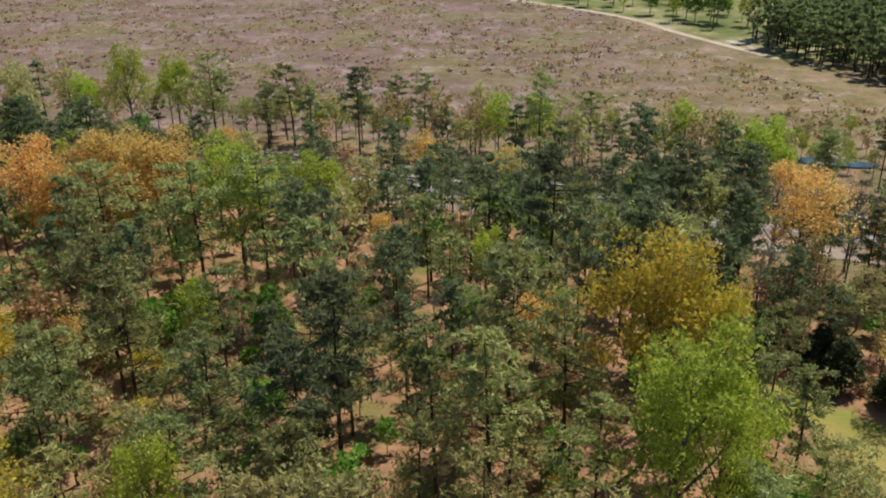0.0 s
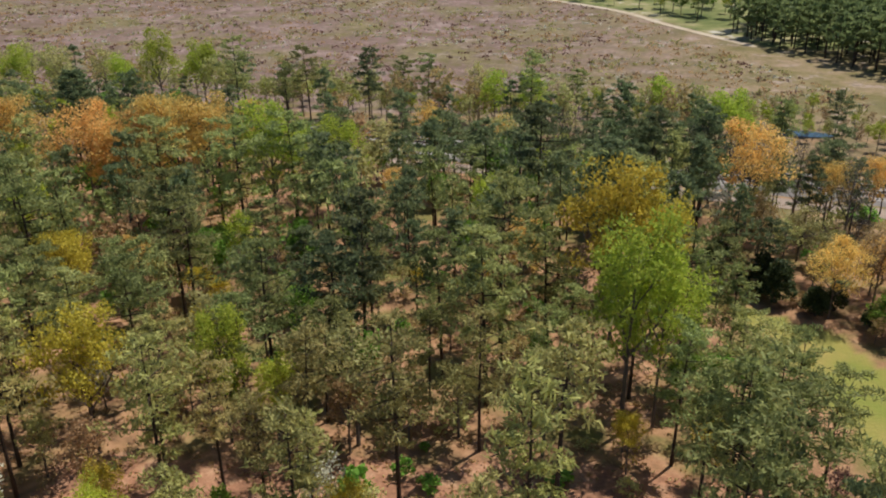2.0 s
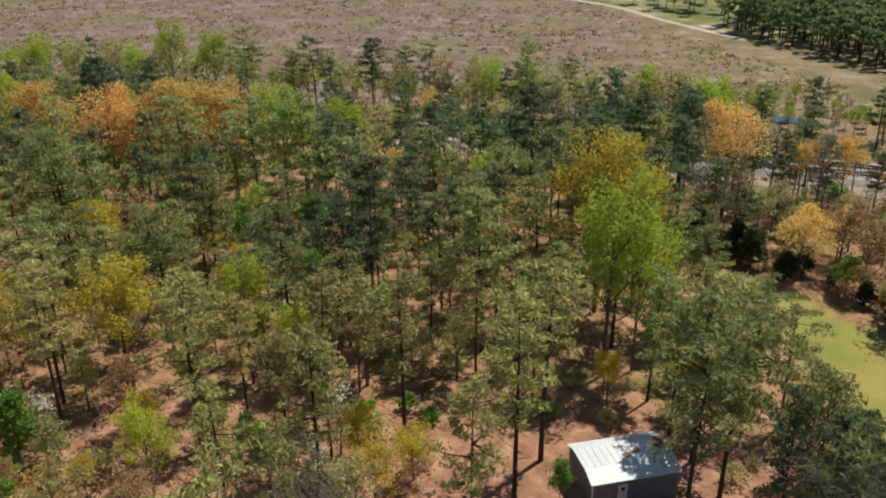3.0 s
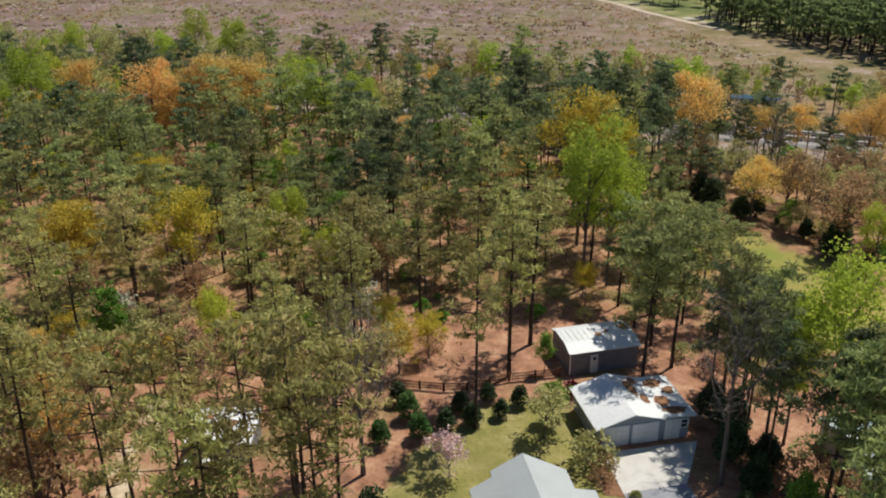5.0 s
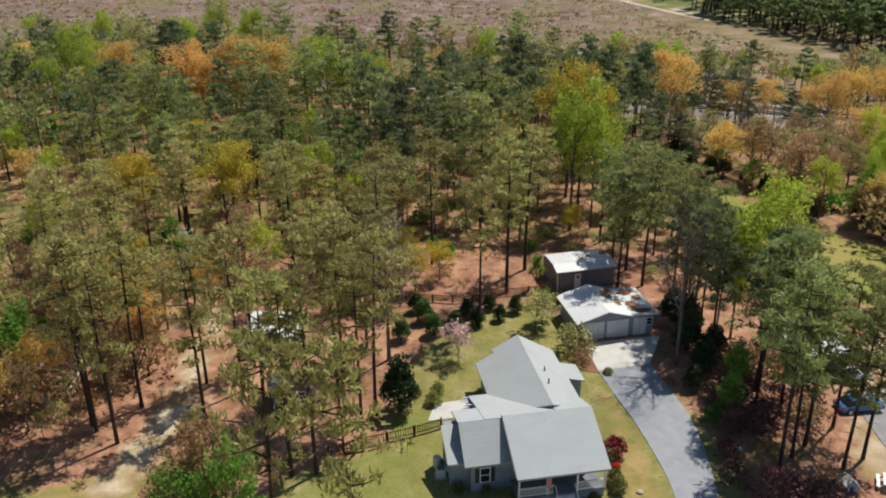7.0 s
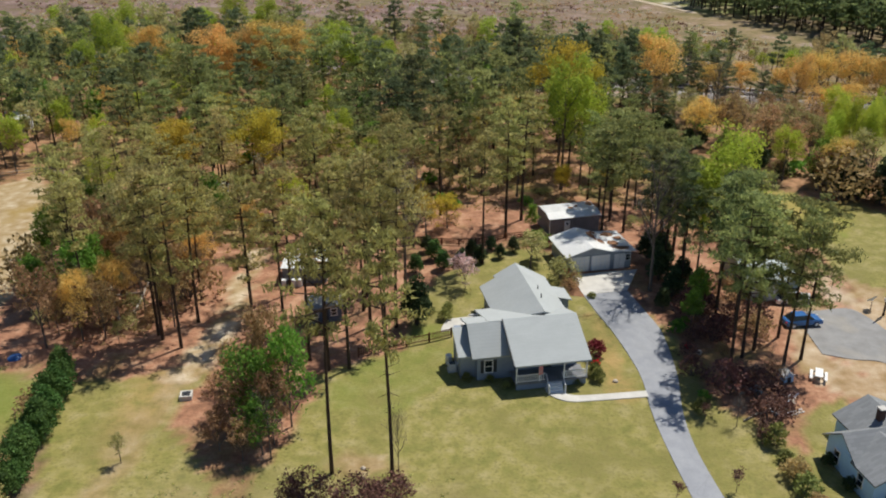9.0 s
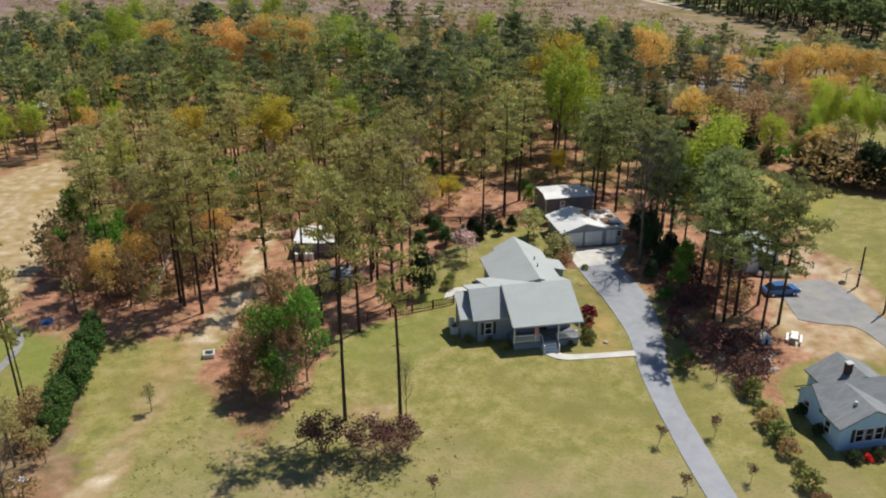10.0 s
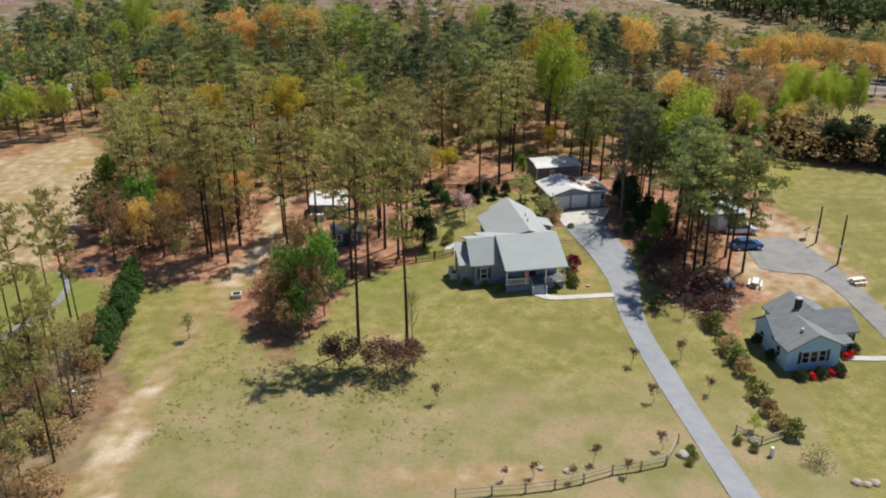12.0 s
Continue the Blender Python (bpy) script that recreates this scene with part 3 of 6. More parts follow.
slab_part("porch_roof", [(-7.7, -0.05, 3.28), (0.2, -0.05, 3.28), (0.2, 5.4, 5.74), (-7.7, 5.4, 5.74)], 0.18, GREY_SHINGLE, home)
slab_part("back_roof", [(-9.2, 5.38, 5.6), (-3.0, 5.38, 5.6), (-3.0, 12.5, 3.3), (-9.2, 12.5, 3.3)], 0.16, GREY_SHINGLE, home)
slab_part("back_left_roof", [(-11.5, 5.38, 5.56), (-9.2, 5.38, 5.56), (-9.2, 8.8, 4.45), (-11.5, 8.8, 4.45)], 0.16, GREY_SHINGLE, home)
slab_part("back_right_roof", [(-3.0, 5.38, 5.7), (0.2, 5.38, 5.7), (0.2, 8.8, 4.5), (-3.0, 8.8, 4.5)], 0.16, GREY_SHINGLE, home)
slab_part("rear_left_roof", [(-3.0, 6.2, 5.76), (-3.0, 17.9, 5.76), (-7.4, 17.9, 3.36), (-7.4, 9.2, 3.36)], 0.16, GREY_SHINGLE, home)
slab_part("rear_left_end_roof", [(-3.0, 17.9, 5.76), (-3.0, 18.6, 5.76), (-5.6, 18.6, 4.34), (-5.6, 17.9, 4.34)], 0.16, GREY_SHINGLE, home)
slab_part("rear_right_roof", [(-2.99, 6.2, 5.76), (0.7, 8.2, 3.6), (0.7, 18.6, 3.6), (-2.99, 18.6, 5.76)], 0.16, GREY_SHINGLE, home)
slab_part("side_entry_roof", [(0.3, 13.5, 3.5), (2.5, 13.5, 2.95), (2.5, 16.5, 2.95), (0.3, 16.5, 3.5)], 0.14, GREY_SHINGLE, home)
slab_part("side_bay_roof", [(-12.8, 3.2, 3.0), (-11.3, 3.2, 3.0), (-11.3, 6.6, 4.62), (-12.8, 6.6, 4.62)], 0.14, GREY_SHINGLE, home)
part_of("roof_step_flashing", *box_data(-7.78, -7.68, -0.05, 0.1, 3.05, 3.35), DARK_TRIM_AND_SHADE, home)
prism_part("roof_edge_flashing", [(0.0, 3.16), (0.0, 3.33), (5.4, 5.79), (5.4, 5.6)], "x", -7.80, -7.705, DARK_TRIM_AND_SHADE, home)
box_part("porch_deck", (-7.5, 0.0, 0.35, 2.9, 0.85, 1.02), SHED_WALL, home)
box_part("porch_skirt", (-7.4, -0.1, 0.5, 0.58, 0.1, 0.85), BLUE_SIDING, home)
for u in (-7.4, -5.0, -2.45, -0.1):
    box_part("porch_post", (u - 0.07, u + 0.07, 0.4, 0.54, 1.02, 3.2), WHITE_PAINT, home, "", 0.015)
for u0, u1 in ((-7.33, -4.45), (-2.5, -0.17)):
    rails = new("porch_railing")
    rails.parent = home
    box_part("top_rail", (u0, u1, 0.42, 0.52, 1.86, 1.94), WHITE_PAINT, rails)
    box_part("bottom_rail", (u0, u1, 0.43, 0.51, 1.12, 1.19), WHITE_PAINT, rails)
    for k in range(int((u1 - u0) / 0.2)):
        box_part("baluster", (u0 + 0.1 + 0.2 * k, u0 + 0.17 + 0.2 * k, 0.44, 0.50, 1.19, 1.86), WHITE_PAINT, rails)
for k in range(4):
    box_part("step_tread", (-4.3, -2.75, 0.35 - 0.29 * (k + 1), 0.35 - 0.29 * k, 0.1, 0.85 - 0.19 * k), WHITE_PAINT, home)
for u in (-4.36, -2.69):
    prism_part("stair_rail", [(0.4, 1.8), (0.4, 1.9), (-0.85, 1.1), (-0.85, 1.0)], "x", u - 0.04, u + 0.04, WHITE_PAINT, home)
    box_part("stair_newel", (u - 0.06, u + 0.06, -0.9, -0.78, 0.1, 1.2), WHITE_PAINT, home)
box_part("front_door", (-4.0, -3.05, 2.84, 2.9, 1.02, 3.05), DARK_TRIM_AND_SHADE, home, "dark front door")
window(home, -6.2, 2.9, 1.7, 1.2, 1.2)
window(home, -1.4, 2.9, 1.7, 1.2, 1.2)
window(home, -9.7, 2.9, 1.15, 0.75, 1.35, "y-", "window", DARK_TRIM_AND_SHADE)
window(home, -12.5, 5.2, 1.2, 0.8, 1.2, "x-")
flag = box_part("flag", (-5.2, -4.75, 0.2, 0.24, 1.95, 3.0), plain("faded_red_flag", (0.55, 0.12, 0.14, 1), (0.6, 0.45, 0.42, 1), 5, 0.8), home, "faded red and white flag")
for u, v, z in ((-1.9, 12.6, 5.15), (-2.2, 10.2, 5.35)):
    bm = bmesh.new()
    bmesh.ops.create_cone(bm, cap_ends=True, segments=10, radius1=0.07, radius2=0.06, depth=0.6, matrix=Matrix.Translation((u, v, z + 0.15)))
    part("vent_pipe", bm, DARK_TRIM_AND_SHADE, home)
for k, (u, v) in enumerate(((-8.2, 14.4), (-8.2, 15.6))):
    box_part("deck_rail", (u - 1.0, u + 1.3, v, v + 0.08, 0.9, 1.0), WHITE_PAINT, home)
box_part("back_deck", (-8.9, -6.9, 12.4, 16.4, 0.45, 0.7), SHED_WALL, home, "weathered wooden back deck")

# the garage
gar = thing("garage", 18.9, 16.5, 15.5, 1.2, "grey-blue garage with two white doors and leaf-strewn white roof", "garage")
prism_part("wall_block", [(-8.9, -0.3), (-8.9, 2.35), (-5.8, 3.35), (-2.9, 2.5), (-0.3, 2.35), (-0.3, -0.3)], "y", 0.25, 6.2, GARAGE_SIDING, gar)
slab_part("left_roof", [(-9.35, -0.45, 2.42), (-5.8, -0.45, 3.52), (-5.8, 6.5, 3.52), (-9.35, 6.5, 2.42)], 0.12, WHITE_METAL, gar)
slab_part("middle_roof", [(-5.8, -0.45, 3.52), (-2.95, -0.45, 2.68), (-2.95, 6.5, 2.68), (-5.8, 6.5, 3.52)], 0.12, WHITE_METAL, gar)
slab_part("right_roof", [(-2.95, -0.2, 2.67), (0.15, -0.2, 2.5), (0.15, 6.5, 2.5), (-2.95, 6.5, 2.67)], 0.12, WHITE_METAL, gar)
prism_part("gable_board", [(-8.9, 2.33), (-5.8, 3.32), (-2.9, 2.48), (-2.9, 2.2), (-8.9, 2.2)], "y", 0.17, 0.25, GARAGE_SIDING, gar)
for u in (-8.5, -5.7):
    door = box_part("garage_door", (u, u + 2.5, 0.14, 0.22, 0.0, 2.1), plain("white_garage_door_paint", (0.76, 0.80, 0.84, 1), (0.66, 0.70, 0.75, 1), 2, 0.5), gar)
    for k in range(4):
        for j in range(4):
            box_part("door_panel", (u + 0.1 + 0.6 * j, u + 0.58 + 0.6 * j, 0.115, 0.14, 0.08 + 0.52 * k, 0.48 + 0.52 * k), WHITE_PAINT, door)
for u in (-2.6, -1.85):
    box_part("side_door", (u, u + 0.68, 0.16, 0.24, 0.0, 2.05), WHITE_PAINT, gar, "white side door")
window(gar, -0.75, 0.25, 1.1, 0.6, 0.75)
patches(gar, [(-2.1, 2.2, 2.635, 0.8, 1.1, -0.055), (-1.5, 0.75, 2.6, 1.3, 0.6, -0.055), (-1.8, 5.3, 2.62, 1.1, 0.75, -0.055), (-0.7, 4.0, 2.56, 0.75, 0.7, -0.055), (-4.3, 4.3, 3.1, 0.5, 1.5, -0.295), (-3.6, 5.7, 2.89, 0.5, 0.6, -0.295), (-3.6, 2.6, 2.89, 0.45, 0.8, -0.295)], LITTER, 5)

# the metal-roofed shed behind it
shed = thing("storage_shed", 8.62, 26.0, 17.0, 1.3, "grey boarded storage shed with white metal roof and white door", "shed")
prism_part("wall_block", [(0.1, -0.3), (0.1, 2.5), (1.4, 2.95), (4.0, 2.95), (5.2, 2.5), (5.2, -0.3)], "x", 0.1, 7.4, SHED_WALL, shed)
slab_part("front_roof", [(-0.1, -0.1, 2.55), (7.6, -0.1, 2.55), (7.6, 1.4, 3.05), (-0.1, 1.4, 3.05)], 0.08, WHITE_METAL, shed)
slab_part("top_roof", [(-0.1, 1.4, 3.05), (7.6, 1.4, 3.05), (7.6, 4.0, 3.04), (-0.1, 4.0, 3.04)], 0.08, WHITE_METAL, shed)
slab_part("back_roof", [(-0.1, 4.0, 3.04), (7.6, 4.0, 3.04), (7.6, 5.4, 2.55), (-0.1, 5.4, 2.55)], 0.08, WHITE_METAL, shed)
for k in range(13):
    box_part("roof_seam", (0.25 + 0.6 * k, 0.29 + 0.6 * k, 1.4, 4.0, 3.05, 3.08), WHITE_METAL, shed)
box_part("door", (2.25, 3.05, 0.03, 0.1, 0.0, 2.05), WHITE_PAINT, shed, "white door with a small dark pane")
box_part("door_pane", (2.5, 2.8, 0.0, 0.03, 1.5, 1.8), GLASS, shed)
box_part("corner_trim", (0.05, 0.15, 0.05, 0.15, -0.3, 2.5), WHITE_PAINT, shed)
patches(shed, [(3.9, 2.3, 3.05, 0.42, 0.45, 0), (4.9, 2.7, 3.05, 0.38, 0.4, 0), (7.0, 3.2, 3.05, 0.5, 0.9, 0)], LITTER, 9)

# two sheds in the pines
low = thing("garden_shed", -25.8, 11.6, 2.0, None, "low dark shed with white corrugated roof under pines", "shed")
box_part("wall_block", (0.15, 5.7, 0.15, 4.4, -0.2, 2.1), SHED_WALL, low)
slab_part("roof", [(0, 0, 2.15), (5.9, 0, 2.15), (5.9, 4.7, 2.75), (0, 4.7, 2.75)], 0.08, WHITE_METAL, low)
patches(low, [(3.2, 2.6, 2.5, 1.2, 0.9, 0), (4.8, 1.4, 2.34, 0.7, 0.5, 0), (1.4, 3.4, 2.6, 0.7, 0.5, 0)], LITTER, 11)
cabin = thing("garden_cabin", -20.3, 1.0, 16.0, None, "small dark-blue garden cabin with white window frames", "shed")
prism_part("wall_block", [(0.1, -0.2), (0.1, 2.1), (1.6, 2.7), (3.1, 2.1), (3.1, -0.2)], "x", 0.1, 4.0, NAVY_WALL, cabin)
slab_part("front_roof", [(-0.1, -0.15, 2.1), (4.2, -0.15, 2.1), (4.2, 1.6, 2.85), (-0.1, 1.6, 2.85)], 0.1, DARK_SHINGLE, cabin)
slab_part("back_roof", [(-0.1, 1.6, 2.85), (4.2, 1.6, 2.85), (4.2, 3.35, 2.1), (-0.1, 3.35, 2.1)], 0.1, DARK_SHINGLE, cabin)
window(cabin, 1.0, 0.1, 0.9, 0.6, 0.8)
window(cabin, 3.1, 0.1, 0.9, 0.6, 0.8)
box_part("cabin_door", (1.7, 2.45, 0.05, 0.1, 0, 1.95), DARK_TRIM_AND_SHADE, cabin)

# the neighbour's house
nb = thing("house", 33.2, -25.0, 14.0, -1.75, "pale blue sided cottage with slate-grey roof and red flowers before it", "house")
prism_part("front_wing_wall", [(0, 0), (0, 2.75), (3.1, 4.2), (6.2, 2.75), (6.2, 0)], "y", 0, 4.4, PALE_SIDING, nb)
prism_part("main_wall_block", [(2.6, 0), (2.6, 2.75), (4.7, 4.3), (6.8, 2.75), (6.8, 0)], "x", 0.05, 9.6, PALE_SIDING, nb)
prism_part("rear_wing_wall", [(2.8, 0), (2.8, 2.7), (5.8, 4.2), (8.8, 2.7), (8.8, 0)], "y", 6.8, 9.6, PALE_SIDING, nb)
slab_part("main_front_roof", [(-0.35, 2.2, 2.7), (9.95, 2.2, 2.7), (9.95, 4.7, 4.5), (-0.35, 4.7, 4.5)], 0.15, DARK_SHINGLE, nb)
slab_part("main_back_roof", [(-0.35, 4.7, 4.5), (9.95, 4.7, 4.5), (9.95, 7.2, 2.7), (-0.35, 7.2, 2.7)], 0.15, DARK_SHINGLE, nb)
slab_part("wing_left_roof", [(-0.35, -0.4, 2.72), (3.1, -0.4, 4.42), (3.1, 4.6, 4.42), (-0.35, 3.0, 2.72)], 0.15, DARK_SHINGLE, nb)
slab_part("wing_right_roof", [(3.1, -0.4, 4.42), (6.55, -0.4, 2.72), (6.55, 3.0, 2.72), (3.1, 4.6, 4.42)], 0.15, DARK_SHINGLE, nb)
slab_part("rear_left_roof", [(2.4, 6.4, 2.65), (5.8, 5.0, 4.4), (5.8, 9.9, 4.4), (2.4, 9.9, 2.65)], 0.15, DARK_SHINGLE, nb)
slab_part("rear_right_roof", [(5.8, 5.0, 4.4), (9.2, 6.4, 2.65), (9.2, 9.9, 2.65), (5.8, 9.9, 4.4)], 0.15, DARK_SHINGLE, nb)
slab_part("entry_roof", [(6.2, 0.6, 2.35), (8.2, 0.6, 2.35), (8.2, 2.6, 2.75), (6.2, 2.6, 2.75)], 0.1, DARK_SHINGLE, nb)
box_part("chimney", (4.6, 5.2, 6.4, 7.0, 3.0, 5.0), plain("dark_brick", (0.1, 0.06, 0.05, 1), None, 6, 0.9), nb, "dark brick chimney", 0.03)
box_part("chimney_cap", (4.55, 5.25, 6.35, 7.05, 5.0, 5.1), CONCRETE, nb)
bm = bmesh.new()
bmesh.ops.create_cone(bm, cap_ends=True, segments=10, radius1=0.22, radius2=0.14, depth=0.3, matrix=Matrix.Translation((2.2, 1.4, 4.2)))
part("roof_vent", bm, WHITE_METAL, nb)
for u in (2.1, 3.1, 4.1):
    window(nb, u, 0.0, 0.9, 0.75, 1.3, "y-", "window", DARK_TRIM_AND_SHADE if u != 3.1 else None)
window(nb, 7.6, 2.6, 0.9, 0.7, 1.3, "y-", "window", DARK_TRIM_AND_SHADE)
window(nb, 8.9, 2.6, 0.9, 0.7, 1.3, "y-", "window", DARK_TRIM_AND_SHADE)
for v in (1.8, 5.2):
    window(nb, 0.0, v, 1.0, 0.7, 1.2, "x-")

# pale metal building behind the right-hand pines, and a white cottage far off in the wood
bar = thing("metal_building", 31.6, 9.6, 9.0, None, "pale grey-green metal building with pale roof behind pines", "building")
prism_part("wall_block", [(0, -0.3), (0, 2.6), (4, 3.7), (8, 2.6), (8, -0.3)], "x", 0, 6.2, MINT_METAL, bar)
slab_part("front_roof", [(-0.2, -0.25, 2.6), (6.4, -0.25, 2.6), (6.4, 4.0, 3.8), (-0.2, 4.0, 3.8)], 0.08, plain("pale_blue_roof_metal", (0.33, 0.39, 0.40, 1), (0.26, 0.31, 0.31, 1), 1, 0.4), bar)
slab_part("back_roof", [(-0.2, 4.0, 3.8), (6.4, 4.0, 3.8), (6.4, 8.25, 2.6), (-0.2, 8.25, 2.6)], 0.08, MINT_METAL, bar)
box_part("bay_door", (2.2, 3.6, -0.08, 0.0, 0, 2.2), WHITE_METAL, bar)
cot = thing("cottage", -98.5, 79.0, 10.0, None, "small white cottage with grey roof far in the wood", "house")
prism_part("wall_block", [(0, 0), (0, 2.3), (2, 3.3), (4, 2.3), (4, 0)], "x", 0, 5, WHITE_PAINT, cot)
slab_part("front_roof", [(-0.2, -0.2, 2.3), (5.2, -0.2, 2.3), (5.2, 2, 3.45), (-0.2, 2, 3.45)], 0.1, WHITE_METAL, cot)
slab_part("back_roof", [(-0.2, 2, 3.45), (5.2, 2, 3.45), (5.2, 4.2, 2.3), (-0.2, 4.2, 2.3)], 0.1, WHITE_METAL, cot)
window(cot, 2.5, 0.0, 0.9, 0.8, 1.0)


# ---- trees ----
def leaf_mesh(name, centres, size, mat, long=1.0, rise=0.0, rng=None):
    """One small three-cornered leaf or tuft at every centre."""
    n = len(centres)
    d = rng.normal(size=(n, 3))
    d[:, 2] += rise
    d /= np.linalg.norm(d, axis=1, keepdims=True) + 1e-9
    e = np.cross(d, rng.normal(size=(n, 3)))
    e /= np.linalg.norm(e, axis=1, keepdims=True) + 1e-9
    s = size * rng.uniform(0.7, 1.35, (n, 1))
    tri = np.stack([centres - 0.4 * s * long * d - 0.5 * s * e, centres - 0.4 * s * long * d + 0.5 * s * e, centres + 0.8 * s * long * d], 1)
    me = bpy.data.meshes.new(name)
    me.vertices.add(3 * n)
    me.vertices.foreach_set("co", tri.astype(np.float32).ravel())
    me.loops.add(3 * n)
    me.loops.foreach_set("vertex_index", np.arange(3 * n, dtype=np.int32))
    me.polygons.add(n)
    me.polygons.foreach_set("loop_start", np.arange(0, 3 * n, 3, dtype=np.int32))
    me.update(calc_edges=True)
    me.materials.append(mat)
    return me


def clump(rng, c, r, n, flat=0.6):
    p = rng.normal(size=(n, 3))
    p /= np.linalg.norm(p, axis=1, keepdims=True)
    p *= (rng.uniform(0.15, 1, (n, 1)) ** 0.45) * r
    p[:, 2] *= flat
    return p + c


def bent_trunk(rng, top, lean):
    a = rng.uniform(0, 6.28)
    w = rng.uniform(0.05, 0.22)
    return [(lean * math.cos(a) * t * t + w * math.sin(5 * t + a) * t, lean * math.sin(a) * t * t + w * math.cos(4 * t) * t, top * t - (0.3 if t == 0 else 0)) for t in (0, 0.12, 0.3, 0.5, 0.7, 0.86, 1.0)]


def at_height(pts, z):
    for p, q in zip(pts, pts[1:]):
        if z <= q[2]:
            t = (z - p[2]) / (q[2] - p[2] + 1e-6)
            return Vector(p).lerp(Vector(q), max(0, min(1, t)))
    return Vector(pts[-1])


def make_pine(seed, tall, frac, reach, boughs, tufts, size, mat, thick=0.19, bare=6, long=3.2):
    """A tall pine: bare trunk, dead stubs, open crown of flat needle sprays along its boughs. Returns trunk and crown meshes."""
    rng = np.random.default_rng(seed)
    spine = bent_trunk(rng, tall * 0.97, rng.uniform(0.1, 0.9))
    wood = [tube_data(spine, [thick * 1.25, thick, thick * 0.88, thick * 0.72, thick * 0.5, thick * 0.28, 0.03], 7)]
    low = tall * (1 - frac)
    pts = []
    layers = max(5, boughs // 4)
    for k in range(boughs):
        layer = k * layers // boughs
        rel = (layer + rng.uniform(0.0, 0.55)) / layers
        prof = min(1.0, 0.62 + 1.1 * rel) * math.sqrt(1 - rel ** 1.6) + 0.1
        a = k * 1.72 + rng.uniform(-0.7, 0.7)
        out = reach * prof * rng.uniform(0.4, 1.2)
        z = low + rel * (tall - low)
        foot = at_height(spine, z)
        tip = foot + Vector((math.cos(a) * out, math.sin(a) * out, 0.22 * out * (0.3 + rel) + rng.uniform(-0.3, 0.3)))
        mid = foot.lerp(tip, 0.55) + Vector((0, 0, -0.12))
        wood.append(tube_data([foot, mid, tip], [0.08 * (1 - rel) + 0.03, 0.045, 0.012], 3))
        for share, wide in ((1.0, 0.62), (0.74, 0.7), (0.46, 0.5)):
            if share < 0.6 and rng.uniform() < 0.45:
                continue
            c = np.array(foot.lerp(tip, share)) + rng.normal(size=3) * (0.3, 0.3, 0.1)
            pts.append(clump(rng, c, wide * rng.uniform(0.7, 1.25) * (0.55 + 0.45 * out / reach) * reach / 2.5, int(tufts * rng.uniform(0.6, 1.3)), 0.36))
    pts.append(clump(rng, np.array(at_height(spine, tall)), 0.6, tufts, 1.0))
    for k in range(bare):
        z = low * rng.uniform(0.45, 0.98)
        a = rng.uniform(0, 6.28)
        foot = at_height(spine, z)
        ln = rng.uniform(0.4, 1.5)
        wood.append(tube_data([foot, foot + Vector((math.cos(a) * ln, math.sin(a) * ln, rng.uniform(-0.3, 0.35)))], [0.035, 0.01], 3))
    v, f = join_data(wood)
    return mesh_from("trunk", v, f, BARK), leaf_mesh("crown", np.concatenate(pts), size, mat, long, 0.35, rng)


def limbs(rng, spine, tall, low, reach, count):
    """Limbs that rise and fork; returns the wood and the ends of the twigs."""
    wood, ends = [], []
    for k in range(count):
        rel = (k + rng.uniform(0, 1)) / count
        z = low + rel * (tall * 0.8 - low)
        foot = at_height(spine, z)
        a = k * 2.399 + rng.uniform(-0.4, 0.4)
        out = reach * (1 - 0.55 * rel) * rng.uniform(0.65, 1.0)
        rise = min(tall - z - 0.3, out * rng.uniform(0.7, 1.5) + 0.1 * tall)
        tip = foot + Vector((math.cos(a) * out, math.sin(a) * out, rise))
        mid = foot.lerp(tip, 0.5) + Vector((math.cos(a), math.sin(a), 0)) * out * 0.12
        r = 0.014 * tall * (1 - 0.6 * rel) * 0.55
        wood.append(tube_data([foot, mid, tip], [r, r * 0.6, 0.012], 4))
        ends.append(tip)
        for j in range(5):
            s = foot.lerp(mid, rng.uniform(0.5, 1)) if j < 2 else mid.lerp(tip, rng.uniform(0.1, 0.9))
            t = s + Vector(rng.normal(size=3)) * out * 0.28 + Vector((math.cos(a), math.sin(a), 1.0)) * out * 0.22
            t.z = min(t.z, tall)
            wood.append(tube_data([s, t], [r * 0.4, 0.008], 3))
            ends.append(t)
    ends.append(Vector(spine[-1]))
    return wood, ends


def make_broadleaf(seed, tall, low, reach, count, leaves, size, mat, bark, spread=0.9, stems=1):
    """A broadleaf tree: stem, forked limbs, lobed crown with gaps."""
    rng = np.random.default_rng(seed)
    wood, ends = [], []
    for s in range(stems):
        spine = bent_trunk(rng, tall * 0.93, rng.uniform(0.1, 0.5) + 0.9 * (stems > 1))
        thick = 0.0125 * tall * (0.7 if stems > 1 else 1)
        wood.append(tube_data(spine, [thick * 1.3, thick, thick * 0.85, thick * 0.65, thick * 0.42, thick * 0.2, 0.02], 6))
        w, e = limbs(rng, spine, tall, low, reach, count)
        wood += w
        ends += e
    per = max(4, leaves // len(ends))
    pts = np.concatenate([clump(rng, np.array(e), spread * rng.uniform(0.6, 1.25) * reach / 3.0, int(per * rng.uniform(0.6, 1.4)), 0.8) for e in ends])
    v, f = join_data(wood)
    return mesh_from("trunk", v, f, bark), leaf_mesh("crown", pts, size, mat, 1.0, 0.2, rng)


